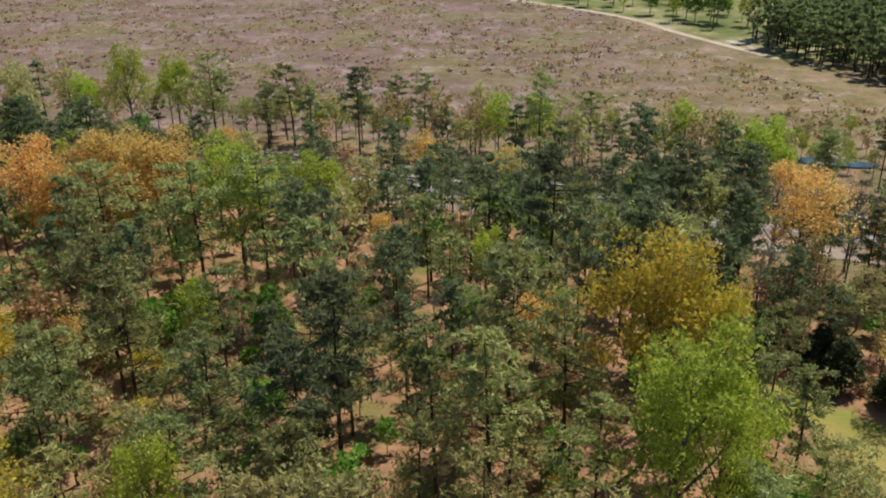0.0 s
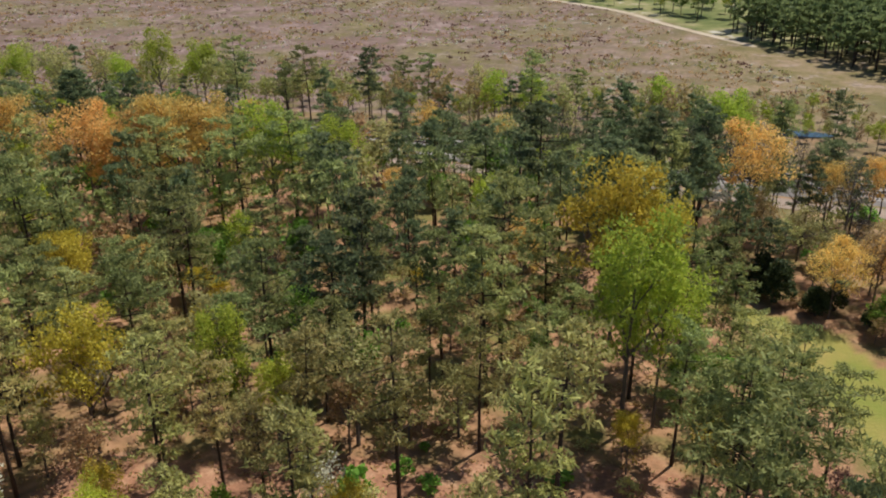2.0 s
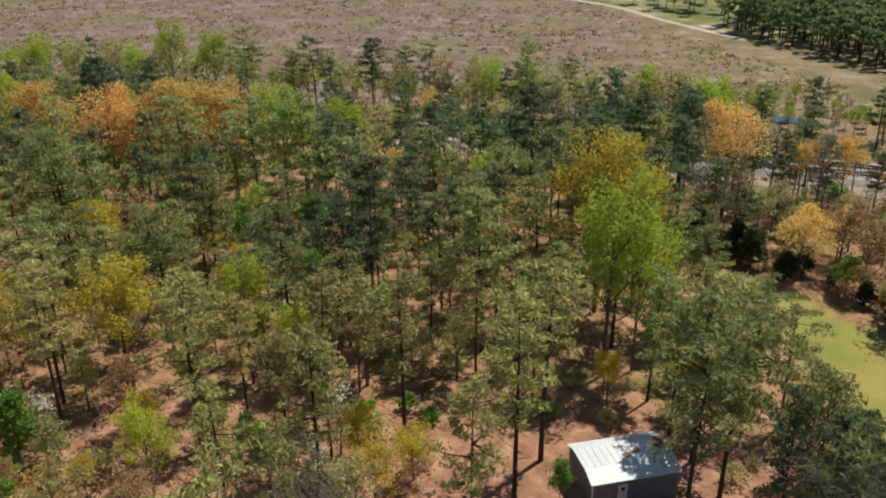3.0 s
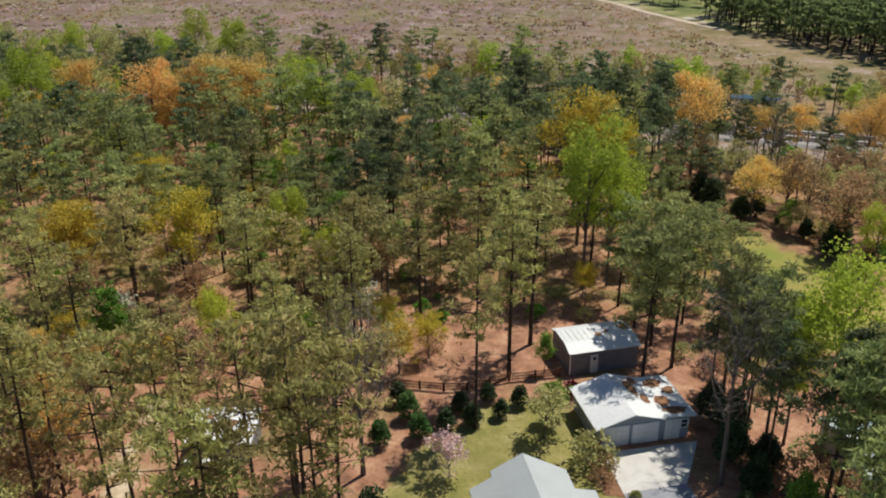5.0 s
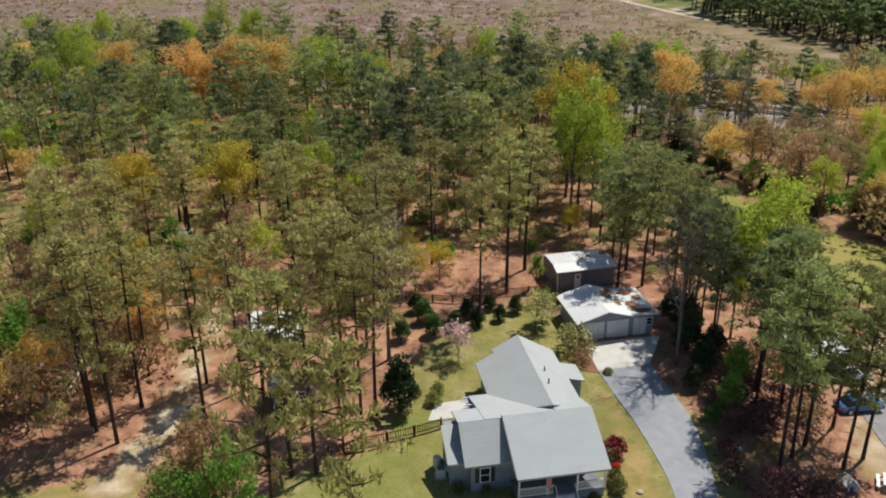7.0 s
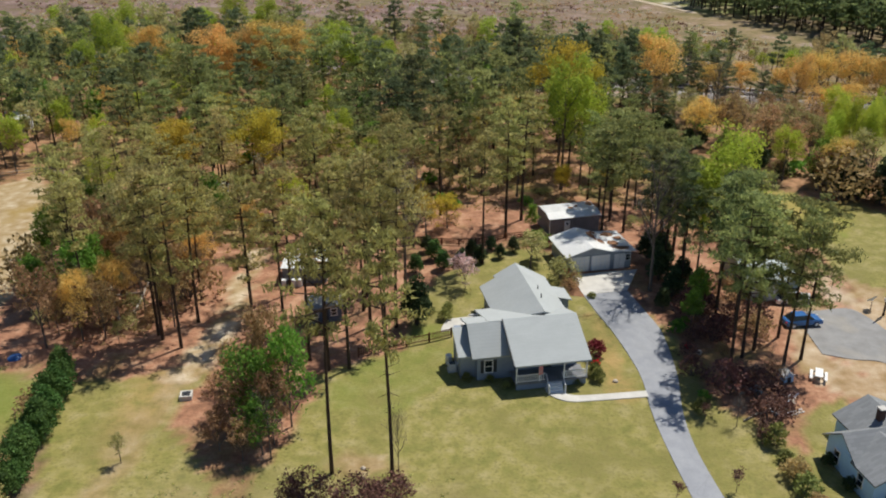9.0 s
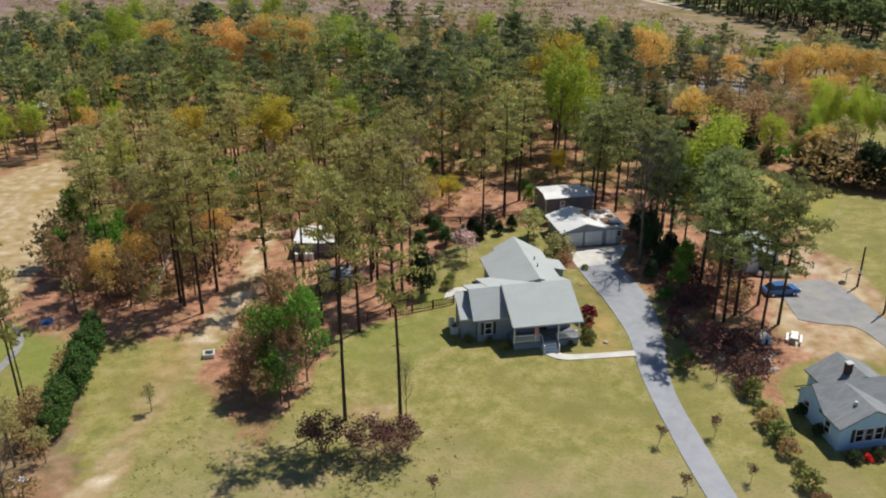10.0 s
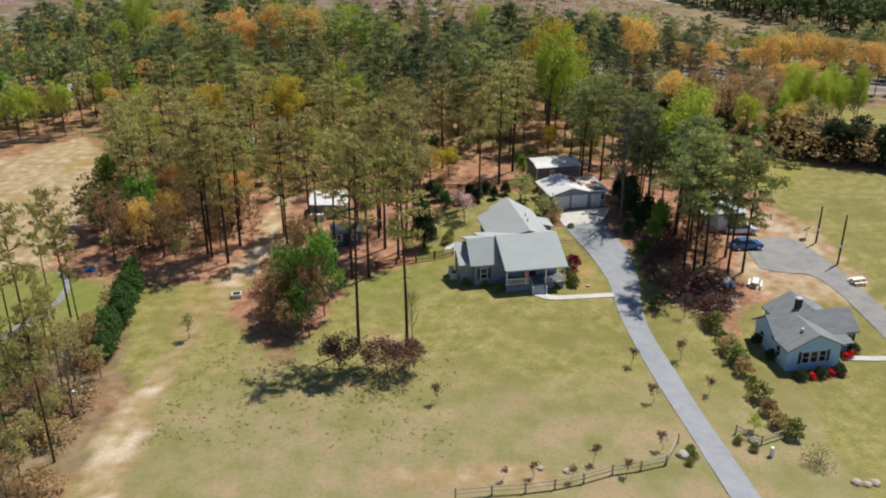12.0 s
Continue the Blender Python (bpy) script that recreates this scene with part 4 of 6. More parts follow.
def make_bare(seed, tall, low, reach, count, bark, twigs=900):
    """A leafless tree: limbs and a haze of fine twigs."""
    rng = np.random.default_rng(seed)
    spine = bent_trunk(rng, tall * 0.9, rng.uniform(0.2, 0.8))
    thick = 0.0125 * tall
    wood = [tube_data(spine, [thick * 1.3, thick, thick * 0.85, thick * 0.65, thick * 0.42, thick * 0.2, 0.02], 6)]
    w, ends = limbs(rng, spine, tall, low, reach, count)
    fine = []
    for k in range(twigs):
        e = ends[k % len(ends)]
        s = e + Vector(rng.normal(size=3)) * 0.12 * reach
        t = s + Vector(rng.normal(size=3)) * 0.2 * reach + Vector((0, 0, 0.12 * reach))
        fine.append(([s + Vector((0.016, 0, 0)), s + Vector((-0.016, 0.01, 0)), t], [(0, 1, 2)]))
    v, f = join_data(wood + w)
    tv, tf = join_data(fine)
    return mesh_from("trunk", v, f, bark), mesh_from("twig_crown", tv, tf, bark)


def make_bush(seed, tall, reach, clumps, leaves, size, mat):
    """A shrub: a few stems and leafy clumps down to the ground."""
    rng = np.random.default_rng(seed)
    wood, pts = [], []
    for k in range(clumps):
        a, q = k * 2.399, math.sqrt((k + 0.5) / clumps)
        h = tall * (0.25 + 0.65 * (1 - q * q) * rng.uniform(0.75, 1.1))
        c = Vector((math.cos(a) * q * reach * 0.8, math.sin(a) * q * reach * 0.8, h))
        wood.append(tube_data([(0.08 * math.cos(a), 0.08 * math.sin(a), -0.1), c], [0.03, 0.01], 3))
        pts.append(clump(rng, np.array(c), reach * 0.42 * rng.uniform(0.8, 1.2), leaves // clumps, 0.8))
    v, f = join_data(wood)
    return mesh_from("stem", v, f, GREY_BARK), leaf_mesh("foliage", np.concatenate(pts), size, mat, 1.0, 0.3, rng)


KINDS = {}


def kind(name, label, category, group, full, maker):
    KINDS[name] = (label, category, group, full, maker)


PINE_SHAPES = [(0.54, 4.0, 32), (0.48, 3.6, 30), (0.6, 4.1, 34), (0.44, 4.2, 28), (0.58, 3.3, 32), (0.52, 4.5, 34)]
kind("pine", "tall olive-green pine with a bare dark trunk", "pine tree", "pines of the wood", 18, [make_pine(10 + i, 18, a + 0.02, b, c, 28, 0.175, LEAF["pine"], long=3.1) for i, (a, b, c) in enumerate(PINE_SHAPES)])
kind("thin_pine", "tall thin olive-brown pine with an open crown", "pine tree", "pines round the houses", 18, [make_pine(20 + i, 18, a - 0.02, b * 0.9, c - 3, 21, 0.175, LEAF["thin_pine"], 0.2, 12, 3.1) for i, (a, b, c) in enumerate(PINE_SHAPES)])
kind("dark_pine", "tall dark blue-green pine with a dense crown", "pine tree", "pines of the wood", 18, [make_pine(30 + i, 18, a, b, c, 32, 0.19, LEAF["dark_pine"], long=2.9) for i, (a, b, c) in enumerate(PINE_SHAPES[:4])])
kind("far_pine", "dark green pine beside the railway", "pine tree", "pines along the railway", 16, [make_pine(50 + i, 16, 0.62, 3.5, 22, 17, 0.38, LEAF["dark_pine"], 0.2, 2, 1.9) for i in range(3)])
kind("plantation_pine", "dark green pine of a plantation", "pine tree", "plantation pines", 14, [make_pine(60 + i, 14, 0.62, 3.0, 12, 10, 0.75, LEAF["plantation"], 0.2, 0, 1.5) for i in range(3)])
kind("lime", "broadleaf tree in fresh lime-green spring leaf", "tree", "broadleaf trees", 16, [make_broadleaf(70 + i, 16, 4.5, 4.0, 11, 5400, 0.23, LEAF["lime"], GREY_BARK, 1.05) for i in range(3)])
kind("green", "broadleaf tree in mid-green leaf", "tree", "broadleaf trees", 10, [make_broadleaf(80 + i, 10, 2.0, 3.0, 10, 2600, 0.3, LEAF["green"], GREY_BARK, 1.05) for i in range(3)])
kind("orange", "broadleaf tree with orange spring buds", "tree", "budding trees", 14, [make_broadleaf(90 + i, 14, 4.0, 4.2, 12, 5200, 0.21, LEAF["orange"], GREY_BARK, 0.95) for i in range(3)])
kind("gold", "broadleaf tree in gold-green catkins and leaf", "tree", "budding trees", 14, [make_broadleaf(100 + i, 14, 4.0, 3.9, 12, 4800, 0.23, LEAF["gold"], GREY_BARK, 1.0) for i in range(2)])
kind("rust", "thin broadleaf tree with rust-brown buds", "tree", "budding trees", 11, [make_broadleaf(110 + i, 11, 2.5, 2.9, 10, 1500, 0.24, LEAF["rust"], GREY_BARK, 0.95) for i in range(3)])
kind("pale", "thin broadleaf tree with pale green buds", "tree", "budding trees", 12, [make_broadleaf(120 + i, 12, 3.0, 2.9, 10, 1600, 0.25, LEAF["pale"], GREY_BARK, 0.95) for i in range(3)])
kind("bare", "leafless grey-brown tree with fine twigs", "bare tree", "bare trees", 15, [make_bare(130 + i, 15, 4.5, 3.6, 13, GREY_BARK) for i in range(2)])
kind("cedar", "dense dark evergreen tree, leafy to the ground", "evergreen", "evergreens", 6, [make_bush(140 + i, 6.4, 2.0, 34, 2600, 0.28, LEAF["cedar"]) for i in range(2)])
kind("shrub", "green shrub on the wood floor", "shrub", "undergrowth shrubs", 2, [make_bush(150 + i, 2.2, 1.3, 9, 420, 0.26, LEAF["green"]) for i in range(3)])
kind("brown_shrub", "brown thicket shrub with few leaves", "shrub", "undergrowth shrubs", 2, [make_bush(160 + i, 2.2, 1.4, 11, 560, 0.15, LEAF["rust"]) for i in range(3)])
kind("pale_shrub", "yellow-green budding shrub in the wood", "shrub", "undergrowth shrubs", 2, [make_bush(170 + i, 2.4, 1.4, 11, 520, 0.17, LEAF["pale"]) for i in range(2)])
kind("dark_shrub", "dark red-brown thicket shrub under the pines", "shrub", "undergrowth shrubs", 2, [make_bush(175 + i, 2.3, 1.4, 12, 620, 0.16, LEAF["plum"]) for i in range(2)])
NAMES = {"dark_shrub": "shrub", "far_pine": "pine", "thin_pine": "pine", "dark_pine": "pine", "lime": "tree", "green": "tree", "orange": "tree", "gold": "tree", "rust": "tree", "pale": "tree", "bare": "bare_tree", "cedar": "evergreen", "brown_shrub": "shrub", "pale_shrub": "shrub"}
pick = random.Random(7)
PLANTED = []


def plant(what, x, y, tall, wide=1.0, which=None, label=""):
    """Set one plant of a kind at its place and height."""
    if what == "pine" and x < 15 and y < 46:
        what, wide = "thin_pine", wide * (0.8 if y < 20 else 0.95)  # the pines round the houses stand thinner
    elif what == "pine" and y < 20:
        wide *= 0.85
    text, category, group, full, maker = KINDS[what]
    stem, crown = maker[pick.randrange(len(maker)) if which is None else which]
    ob = thing(NAMES.get(what, what), x, y, pick.uniform(0, 360), None, label or text, category, group)
    s = tall / full
    ob.scale = (s * wide, s * wide, s)
    for me in (stem, crown):
        new(me.name.split(".")[0], me).parent = ob
    PLANTED.append((x, y))
    return ob


# pines and broadleaf trees that stand out one by one
plant("pine", -54.9, 154.4, 17.5); plant("pine", -40, 154.9, 15.2); plant("pine", -44.2, 152, 13); plant("dark_pine", -26.5, 148.8, 16.3)
plant("pine", -14.7, 149.5, 15); plant("pine", -19.7, 152.2, 14.3); plant("pine", 5.5, 139, 17); plant("pine", 14.4, 146, 13); plant("dark_pine", 58.8, 132.7, 12)
plant("lime", -64.6, 162, 15); plant("lime", -73.3, 160, 17, 0.9); plant("lime", -80, 156, 13); plant("pale", -95, 160, 14); plant("pale", -88, 165, 13); plant("lime", -104, 158, 14); plant("pale", -4.7, 155, 12.2)
plant("dark_pine", -66.3, 111.9, 19.8); plant("dark_pine", -58.9, 113.8, 19.2); plant("dark_pine", -72, 118, 18); plant("dark_pine", -44.7, 103, 18); plant("orange", -77.5, 109, 15.6, 1.05)
plant("orange", -60.8, 98.6, 17); plant("orange", -54.8, 96.9, 14.6, 1.15); plant("orange", -47, 99, 18.2, 1.05); plant("orange", -51.5, 100.5, 16.8); plant("orange", -43, 101, 17.4)
plant("pine", -33.6, 84.9, 20); plant("pine", -27.6, 89.2, 19.5, 1, 1); plant("lime", -31.5, 93, 19); plant("lime", -23.9, 103, 14.4, 1.15); plant("dark_pine", -16.1, 118, 15.5); plant("pine", -43.2, 83.6, 20.2)
plant("pine", -35.8, 66.9, 18.6); plant("pine", -35.9, 56.5, 15); plant("pine", -33.7, 64.9, 16.5); plant("gold", -48.6, 66, 11); plant("gold", -50, 69.4, 9.8); plant("green", -35, 80, 6.5, 1.1)
plant("dark_pine", -13.2, 57.5, 20); plant("dark_pine", -15.1, 52.4, 17.3); plant("dark_pine", 5.3, 88.4, 20.7); plant("dark_pine", 12.7, 75.4, 20); plant("dark_pine", 23.7, 105.2, 15.6); plant("dark_pine", 29.9, 103.3, 16.7)
plant("orange", 33.7, 92.9, 16.5); plant("pine", 46.6, 123, 12.9); plant("pine", 47.1, 124, 12); plant("pale", 35.5, 92.5, 9); plant("pine", 18.5, 57, 16.4); plant("pine", 0.6, 64, 19.2)
plant("pine", -0.7, 51.4, 19); plant("pine", 5.3, 60.4, 17); plant("pine", -7.1, 34.8, 18.4); plant("pine", -15.2, 39.4, 15.4); plant("lime", -23.7, 44.5, 14, 0.75); plant("pine", 4.9, 32.4, 19.2, 1.1)
plant("pine", 18.2, 35.3, 16.3); plant("pine", 16.6, 37, 13); plant("pine", 26.9, 39.1, 12.7); plant("pine", -25.4, 33.5, 17.6); plant("gold", 12.1, 61.5, 21, 0.8); plant("gold", 16.3, 61.5, 18, 0.7)
plant("lime", 11.7, 47.3, 20.8, 0.85); plant("lime", 14.8, 48.5, 17.5, 0.7); plant("pine", -5.2, 55.7, 17); plant("pine", -4.2, 97.8, 12); plant("orange", 45, 95.2, 11); plant("orange", 52.5, 98.5, 10.6); plant("orange", 60.5, 98, 9.4); plant("orange", 62.6, 94.1, 12.6)
plant("lime", -83.2, 100.3, 19.8, 0.8); plant("pine", -53.3, 68, 19.5); plant("pine", -55.6, 71, 19); plant("gold", -50.4, 46.3, 11, 1.1); plant("gold", -48.7, 41.5, 12.4, 1.1); plant("gold", -35.2, 42.3, 14, 0.95)
plant("pine", -22.8, 46.7, 14); plant("pine", -15.5, 48.1, 13); plant("pine", -1.1, 44, 14.5); plant("pine", -60.1, 50.9, 16.2); plant("pine", -57.6, 58.1, 15.3); plant("pine", -64.4, 66.6, 18.3); plant("pine", -39.6, 36.1, 16.6)
plant("pine", 17.8, 33, 16.6); plant("rust", 45.3, 69.2, 9.7, 1.2); plant("rust", 46.4, 59.3, 11.5, 1.2); plant("rust", 48.3, 63, 11); plant("lime", -87, 94.4, 15.3, 0.85); plant("lime", -88.7, 118, 15); plant("pine", -41.5, 40.1, 17)
plant("pine", 15.5, 42.7, 13.9); plant("pine", 15.6, 24.4, 16.8); plant("pine", 19.2, 28.5, 17); plant("pine", 24.4, 13.8, 18.5, 0.85); plant("pine", 22.6, 15.8, 16, 0.8); plant("pine", 22.8, 19.5, 17, 0.85); plant("pine", 23.5, 24.5, 15)
plant("bare", 20.1, 10.5, 18.3, 0.9, 0, "tall dead grey pine beside the garage"); plant("bare", -9.9, 10.5, 17, 0.95); plant("pine", -10.8, -2.5, 18.6); plant("pine", -10, 0.8, 19.8); plant("pine", -0.5, 17, 18, 0.95); plant("pine", 2.6, 25.8, 19.6)
plant("pine", -13, 0.8, 20.6); plant("pine", -14.3, 4.5, 19); plant("pine", -17, 3.2, 19); plant("pine", -16.1, -8.4, 20); plant("pine", -18.5, -6.6, 19.2); plant("pine", -14, -8.1, 19.6); plant("pine", -25.9, -1.4, 18.5); plant("pine", -24, 4.4, 18)
plant("pine", -28.1, 5.7, 17); plant("pine", -24, 8.9, 17.2); plant("pine", -33.2, -4.6, 20); plant("pine", -36.7, -2, 19.5); plant("pine", -33.2, 1.3, 19.8); plant("pine", -35.9, -2.9, 20); plant("pine", -49.3, 6, 18.3); plant("pine", -52.7, 11.8, 18)
plant("pine", -55.6, 29, 13); plant("pine", -45.2, -24, 17.6, 0.75, 3); plant("pine", -45.1, -32.9, 19, 0.75, 3); plant("pine", -43.1, -26.4, 15.5, 0.6, 1); plant("pine", -39, 5, 18); plant("pine", -41, 12, 17.5); plant("pine", -46, 1, 17)
plant("pine", -12.8, -25.1, 24, 0.8, 3); plant("pine", -7.5, -25.2, 23.5, 0.8, 1); plant("lime", 29.2, 13.6, 19, 0.9); plant("lime", 27, 16.5, 15, 0.75)
plant("pine", 31.7, -4.8, 18); plant("pine", 25.9, -5.8, 20); plant("pine", 28.5, 3, 18.5); plant("pine", 33, 1.5, 17, 1, 5); plant("pine", 26.5, 4, 18); plant("pine", 27.8, -3.2, 17.5); plant("pine", 29.5, -1.5, 18, 1.1, 5); plant("pine", 34.2, -2.8, 18); plant("dark_pine", 27.5, 7.5, 17); plant("pine", 30.8, 6.5, 17.5)
plant("lime", 65.2, 79.1, 9.9, 1.1); plant("lime", 62.2, 55.4, 12.5, 0.55); plant("lime", 66, 60, 11.5, 0.55); plant("lime", 69.5, 69.6, 10, 1.1); plant("lime", 58.5, 60, 12, 0.55); plant("lime", 62, 66, 11.5, 0.6); plant("orange", 68, 98, 12.5, 1.2); plant("orange", 74, 97, 13, 1.2)
for k in range(12):
    plant("lime", 55.5 + 1.5 * k, 54 + 4.5 * ((k * 7) % 5) / 5 + 0.5 * k, 10.5 + (k * 5) % 4, 0.5, None, "slender tree in pale lime-green spring leaf")
plant("orange", 80, 94, 12.5, 1.2); plant("orange", 86, 92, 12); plant("pale", 82, 108, 11); plant("cedar", 61.7, 44.3, 6.5, 1.4); plant("cedar", 67, 47, 7, 1.4); plant("cedar", 72, 40, 7.5, 1.5); plant("cedar", 57, 46, 5, 1.4)
plant("cedar", -7.7, 1.3, 5.9, 0.9, 0, "dark conical evergreen on the back lawn"); plant("rust", -100.5, 93, 11, 1.1, None, "broadleaf tree in reddish-pink spring leaf"); plant("green", -94, 87.5, 8); plant("lime", -108, 88, 10)

plant("dark_pine", 20, 104, 14); plant("dark_pine", 26, 105, 14); plant("bare", 29, 104, 14); plant("bare", 34, 103, 13); plant("bare", 38, 105, 13); plant("dark_pine", 17.5, 102, 15)
plant("dark_pine", 24.0, 11.6, 15, 0.75); plant("dark_pine", 23.8, 17, 16, 0.75); plant("dark_pine", 21.6, 22, 15, 0.75); plant("dark_pine", 24.8, 21, 14, 0.8); plant("dark_pine", 23.4, 18.6, 15.5, 0.7)
plant("cedar", 21.6, 13.4, 4.2, 1.1); plant("cedar", 22.6, 9.4, 3.6, 1.1); plant("cedar", 22.4, 17.4, 4.5, 1.1); plant("cedar", 21.2, 19.6, 4, 1.1); plant("cedar", 24.2, 12.5, 3.6, 1.2); plant("cedar", 20.9, 6.4, 2.6, 1.1)

# the wood between them
WOOD = [(-140, 72), (-104, 72), (-84, 60), (-68, 54), (-60, 34), (-56, 8), (-48, -6), (-37, -3), (-34.5, 6), (-34.5, 18), (-26, 18), (-14, 22), (-9, 27), (4, 37), (20, 38), (26, 34), (26.5, 64), (22, 78), (26, 82), (34, 78), (40, 128), (-140, 180)]
EAST_WOOD = [(27, 82), (38, 71), (45, 62), (50, 51), (60, 47), (64, 54), (66, 82), (100, 96), (110, 140), (30, 140)]


def scatter(poly, gap, tries, rnd, want):
    """Random places within an outline, a gap apart from all that is planted."""
    xs, ys = [p[0] for p in poly], [p[1] for p in poly]
    cell, done = {}, []
    for x, y in PLANTED:
        cell.setdefault((int(x // 6), int(y // 6)), []).append((x, y))
    for _ in range(tries):
        x, y = rnd.uniform(min(xs), max(xs)), rnd.uniform(min(ys), max(ys))
        if not inside(poly, np.array([x]), np.array([y]))[0] or abs(y - rail_y(x)) < 7.5 or not want(x, y):
            continue
        i, j = int(x // 6), int(y // 6)
        if any((x - u) ** 2 + (y - v) ** 2 < gap * gap for a in (-1, 0, 1) for b in (-1, 0, 1) for u, v in cell.get((i + a, j + b), ())):
            continue
        cell.setdefault((i, j), []).append((x, y))
        done.append((x, y))
    return done


def mesh_arrays(me):
    co = np.empty(len(me.vertices) * 3, np.float32)
    me.vertices.foreach_get("co", co)
    li = np.empty(len(me.loops), np.int32)
    me.loops.foreach_get("vertex_index", li)
    ls = np.empty(len(me.polygons), np.int32)
    me.polygons.foreach_get("loop_start", ls)
    return co.reshape(-1, 3), li, ls


ARRAYS = {}


def thicket(name, rows, label, category):
    """Many far trees in one mesh: rows of kind, x, y, height, width."""
    turn = random.Random(len(rows))
    out = {0: ([], [], [], 0, 0), 1: ([], [], [], 0, 0)}
    mats = {0: [], 1: []}
    slots = {0: [], 1: []}
    for what, x, y, tall, wide in rows:
        full, maker = KINDS[what][3], KINDS[what][4]
        pair = maker[turn.randrange(len(maker))]
        a, s = turn.uniform(0, 6.28), tall / full
        ca, sa = math.cos(a) * s * wide, math.sin(a) * s * wide
        for k, me in enumerate(pair):
            if me.name not in ARRAYS:
                ARRAYS[me.name] = mesh_arrays(me)
            co, li, ls = ARRAYS[me.name]
            if k == 0 and "pine" in what:
                co, li, ls = co[:49], li[: 42 * 4], ls[:42]
            if k == 1 and what not in ("far_pine", "plantation_pine"):
                tri = co.reshape(-1, 3, 3)[::3]
                mid_point = tri.mean(1, keepdims=True)
                co = ((tri - mid_point) * 1.7 + mid_point).reshape(-1, 3)
                li, ls = np.arange(len(co), dtype=np.int32), np.arange(0, len(co), 3, dtype=np.int32)
            p = np.stack([x + co[:, 0] * ca - co[:, 1] * sa, y + co[:, 0] * sa + co[:, 1] * ca, ground_z(x, y) + co[:, 2] * s], 1)
            vs, lis, lss, nv, nl = out[k]
            vs.append(p), lis.append(li + nv), lss.append(ls + nl)
            out[k] = (vs, lis, lss, nv + len(co), nl + len(li))
            m = me.materials[0]
            if m not in mats[k]:
                mats[k].append(m)
            slots[k].append(np.full(len(ls), mats[k].index(m), np.int32))
    top = tagged(new(name), label, category, "", "stuff")
    for k, piece in ((0, "trunk_stand"), (1, "canopy")):
        vs, lis, lss, nv, nl = out[k]
        me = bpy.data.meshes.new(piece)
        me.vertices.add(nv)
        me.vertices.foreach_set("co", np.concatenate(vs).astype(np.float32).ravel())
        me.loops.add(nl)
        me.loops.foreach_set("vertex_index", np.concatenate(lis).astype(np.int32))
        starts = np.concatenate(lss).astype(np.int32)
        me.polygons.add(len(starts))
        me.polygons.foreach_set("loop_start", starts)
        for m in mats[k]:
            me.materials.append(m)
        me.polygons.foreach_set("material_index", np.concatenate(slots[k]))
        me.update(calc_edges=True)
        tagged(new(piece, me), kind="stuff").parent = top


rnd = random.Random(21)
far_rows = []
for x, y in scatter(WOOD, 4.7, 6000, rnd, lambda x, y: y < rail_y(x) - 7 and x > -128 and not (-12 < x < 20 and y < 48)):
    q = rnd.random()
    far = y > 72 or x < -66
    edge = y > rail_y(x) - 26
    if q < (0.4 if edge else 0.58):
        row = ("dark_pine" if rnd.random() < (0.55 if far else 0.15 if y > 58 else 0.0) else "pine", x, y, rnd.uniform(8, 12) if edge else rnd.uniform(11, 17), rnd.uniform(0.85, 1.1))
    elif q < 0.67:
        row = ("green", x, y, rnd.uniform(5, 9), 1.0)
    elif q < 0.75:
        row = ("lime", x, y, rnd.uniform(7, 12), 0.85)
    elif q < 0.85:
        row = ("rust", x, y, rnd.uniform(6, 11), 1.0)
    elif q < 0.95:
        row = ("pale", x, y, rnd.uniform(7, 12), 1.0)
    else:
        row = ("orange", x, y, rnd.uniform(7, 12), 0.8)
    PLANTED.append((x, y))
    if far:
        far_rows.append(row)
    else:
        PLANTED.pop()
        plant(*row)
strip = scatter(WOOD, 3.6, 5000, rnd, lambda x, y: rail_y(x) - 30 < y < rail_y(x) - 8 and -120 < x < 40 and y < rail_y(x) - 12.5)
far_rows += [(rnd.choice(["far_pine", "far_pine", "far_pine", "dark_pine", "pale"]), x, y, rnd.uniform(9, 14), 1.0) for x, y in strip]
under = scatter(WOOD, 2.8, 2600, rnd, lambda x, y: 72 < y < rail_y(x) - 12.5 and x > -100)
far_rows += [(rnd.choice(["rust", "pale", "rust", "green", "bare"]), x, y, rnd.uniform(3, 6.5), 1.1) for x, y in under]
FAR_WEST = [(-150, 78), (-104, 72), (-84, 60), (-79, 54), (-84, 51), (-90, 48), (-104, 43), (-150, 38)]
far_rows += [(rnd.choice(["rust", "pale", "green", "pine", "lime", "dark_pine"]), x, y, rnd.uniform(5, 12), 1.0) for x, y in scatter(FAR_WEST, 3.2, 1600, rnd, lambda x, y: math.hypot(x + 96, y - 79) > 6)]
for k in range(4):
    thicket("far_wood", far_rows[k::4], "mixed wood of pines and budding broadleaf trees", "wood")
mid = scatter(WOOD, 2.9, 2600, rnd, lambda x, y: 20 < y < 80 and x > -90 and not (-10 < x < 8 and 28 < y < 46))
low_rows = []
for x, y in mid:
    row = (rnd.choice(["rust", "pale", "pale", "green", "rust", "gold"]), x, y, rnd.uniform(3.5, 7.5), rnd.uniform(0.8, 1.1))
    if y > 46:
        low_rows.append(row)
    else:
        plant(*row)
thicket("understorey", low_rows, "budding understorey trees below the pines", "wood")
PINE_ROW = [(8, 101), (24, 95), (46, 88), (51, 101), (30, 108), (10, 113)]
for x, y in scatter(PINE_ROW, 3.4, 500, rnd, lambda x, y: y < rail_y(x) - 13):
    plant(rnd.choice(["dark_pine", "dark_pine", "dark_pine", "bare"]), x, y, rnd.uniform(11, 15), 0.95)
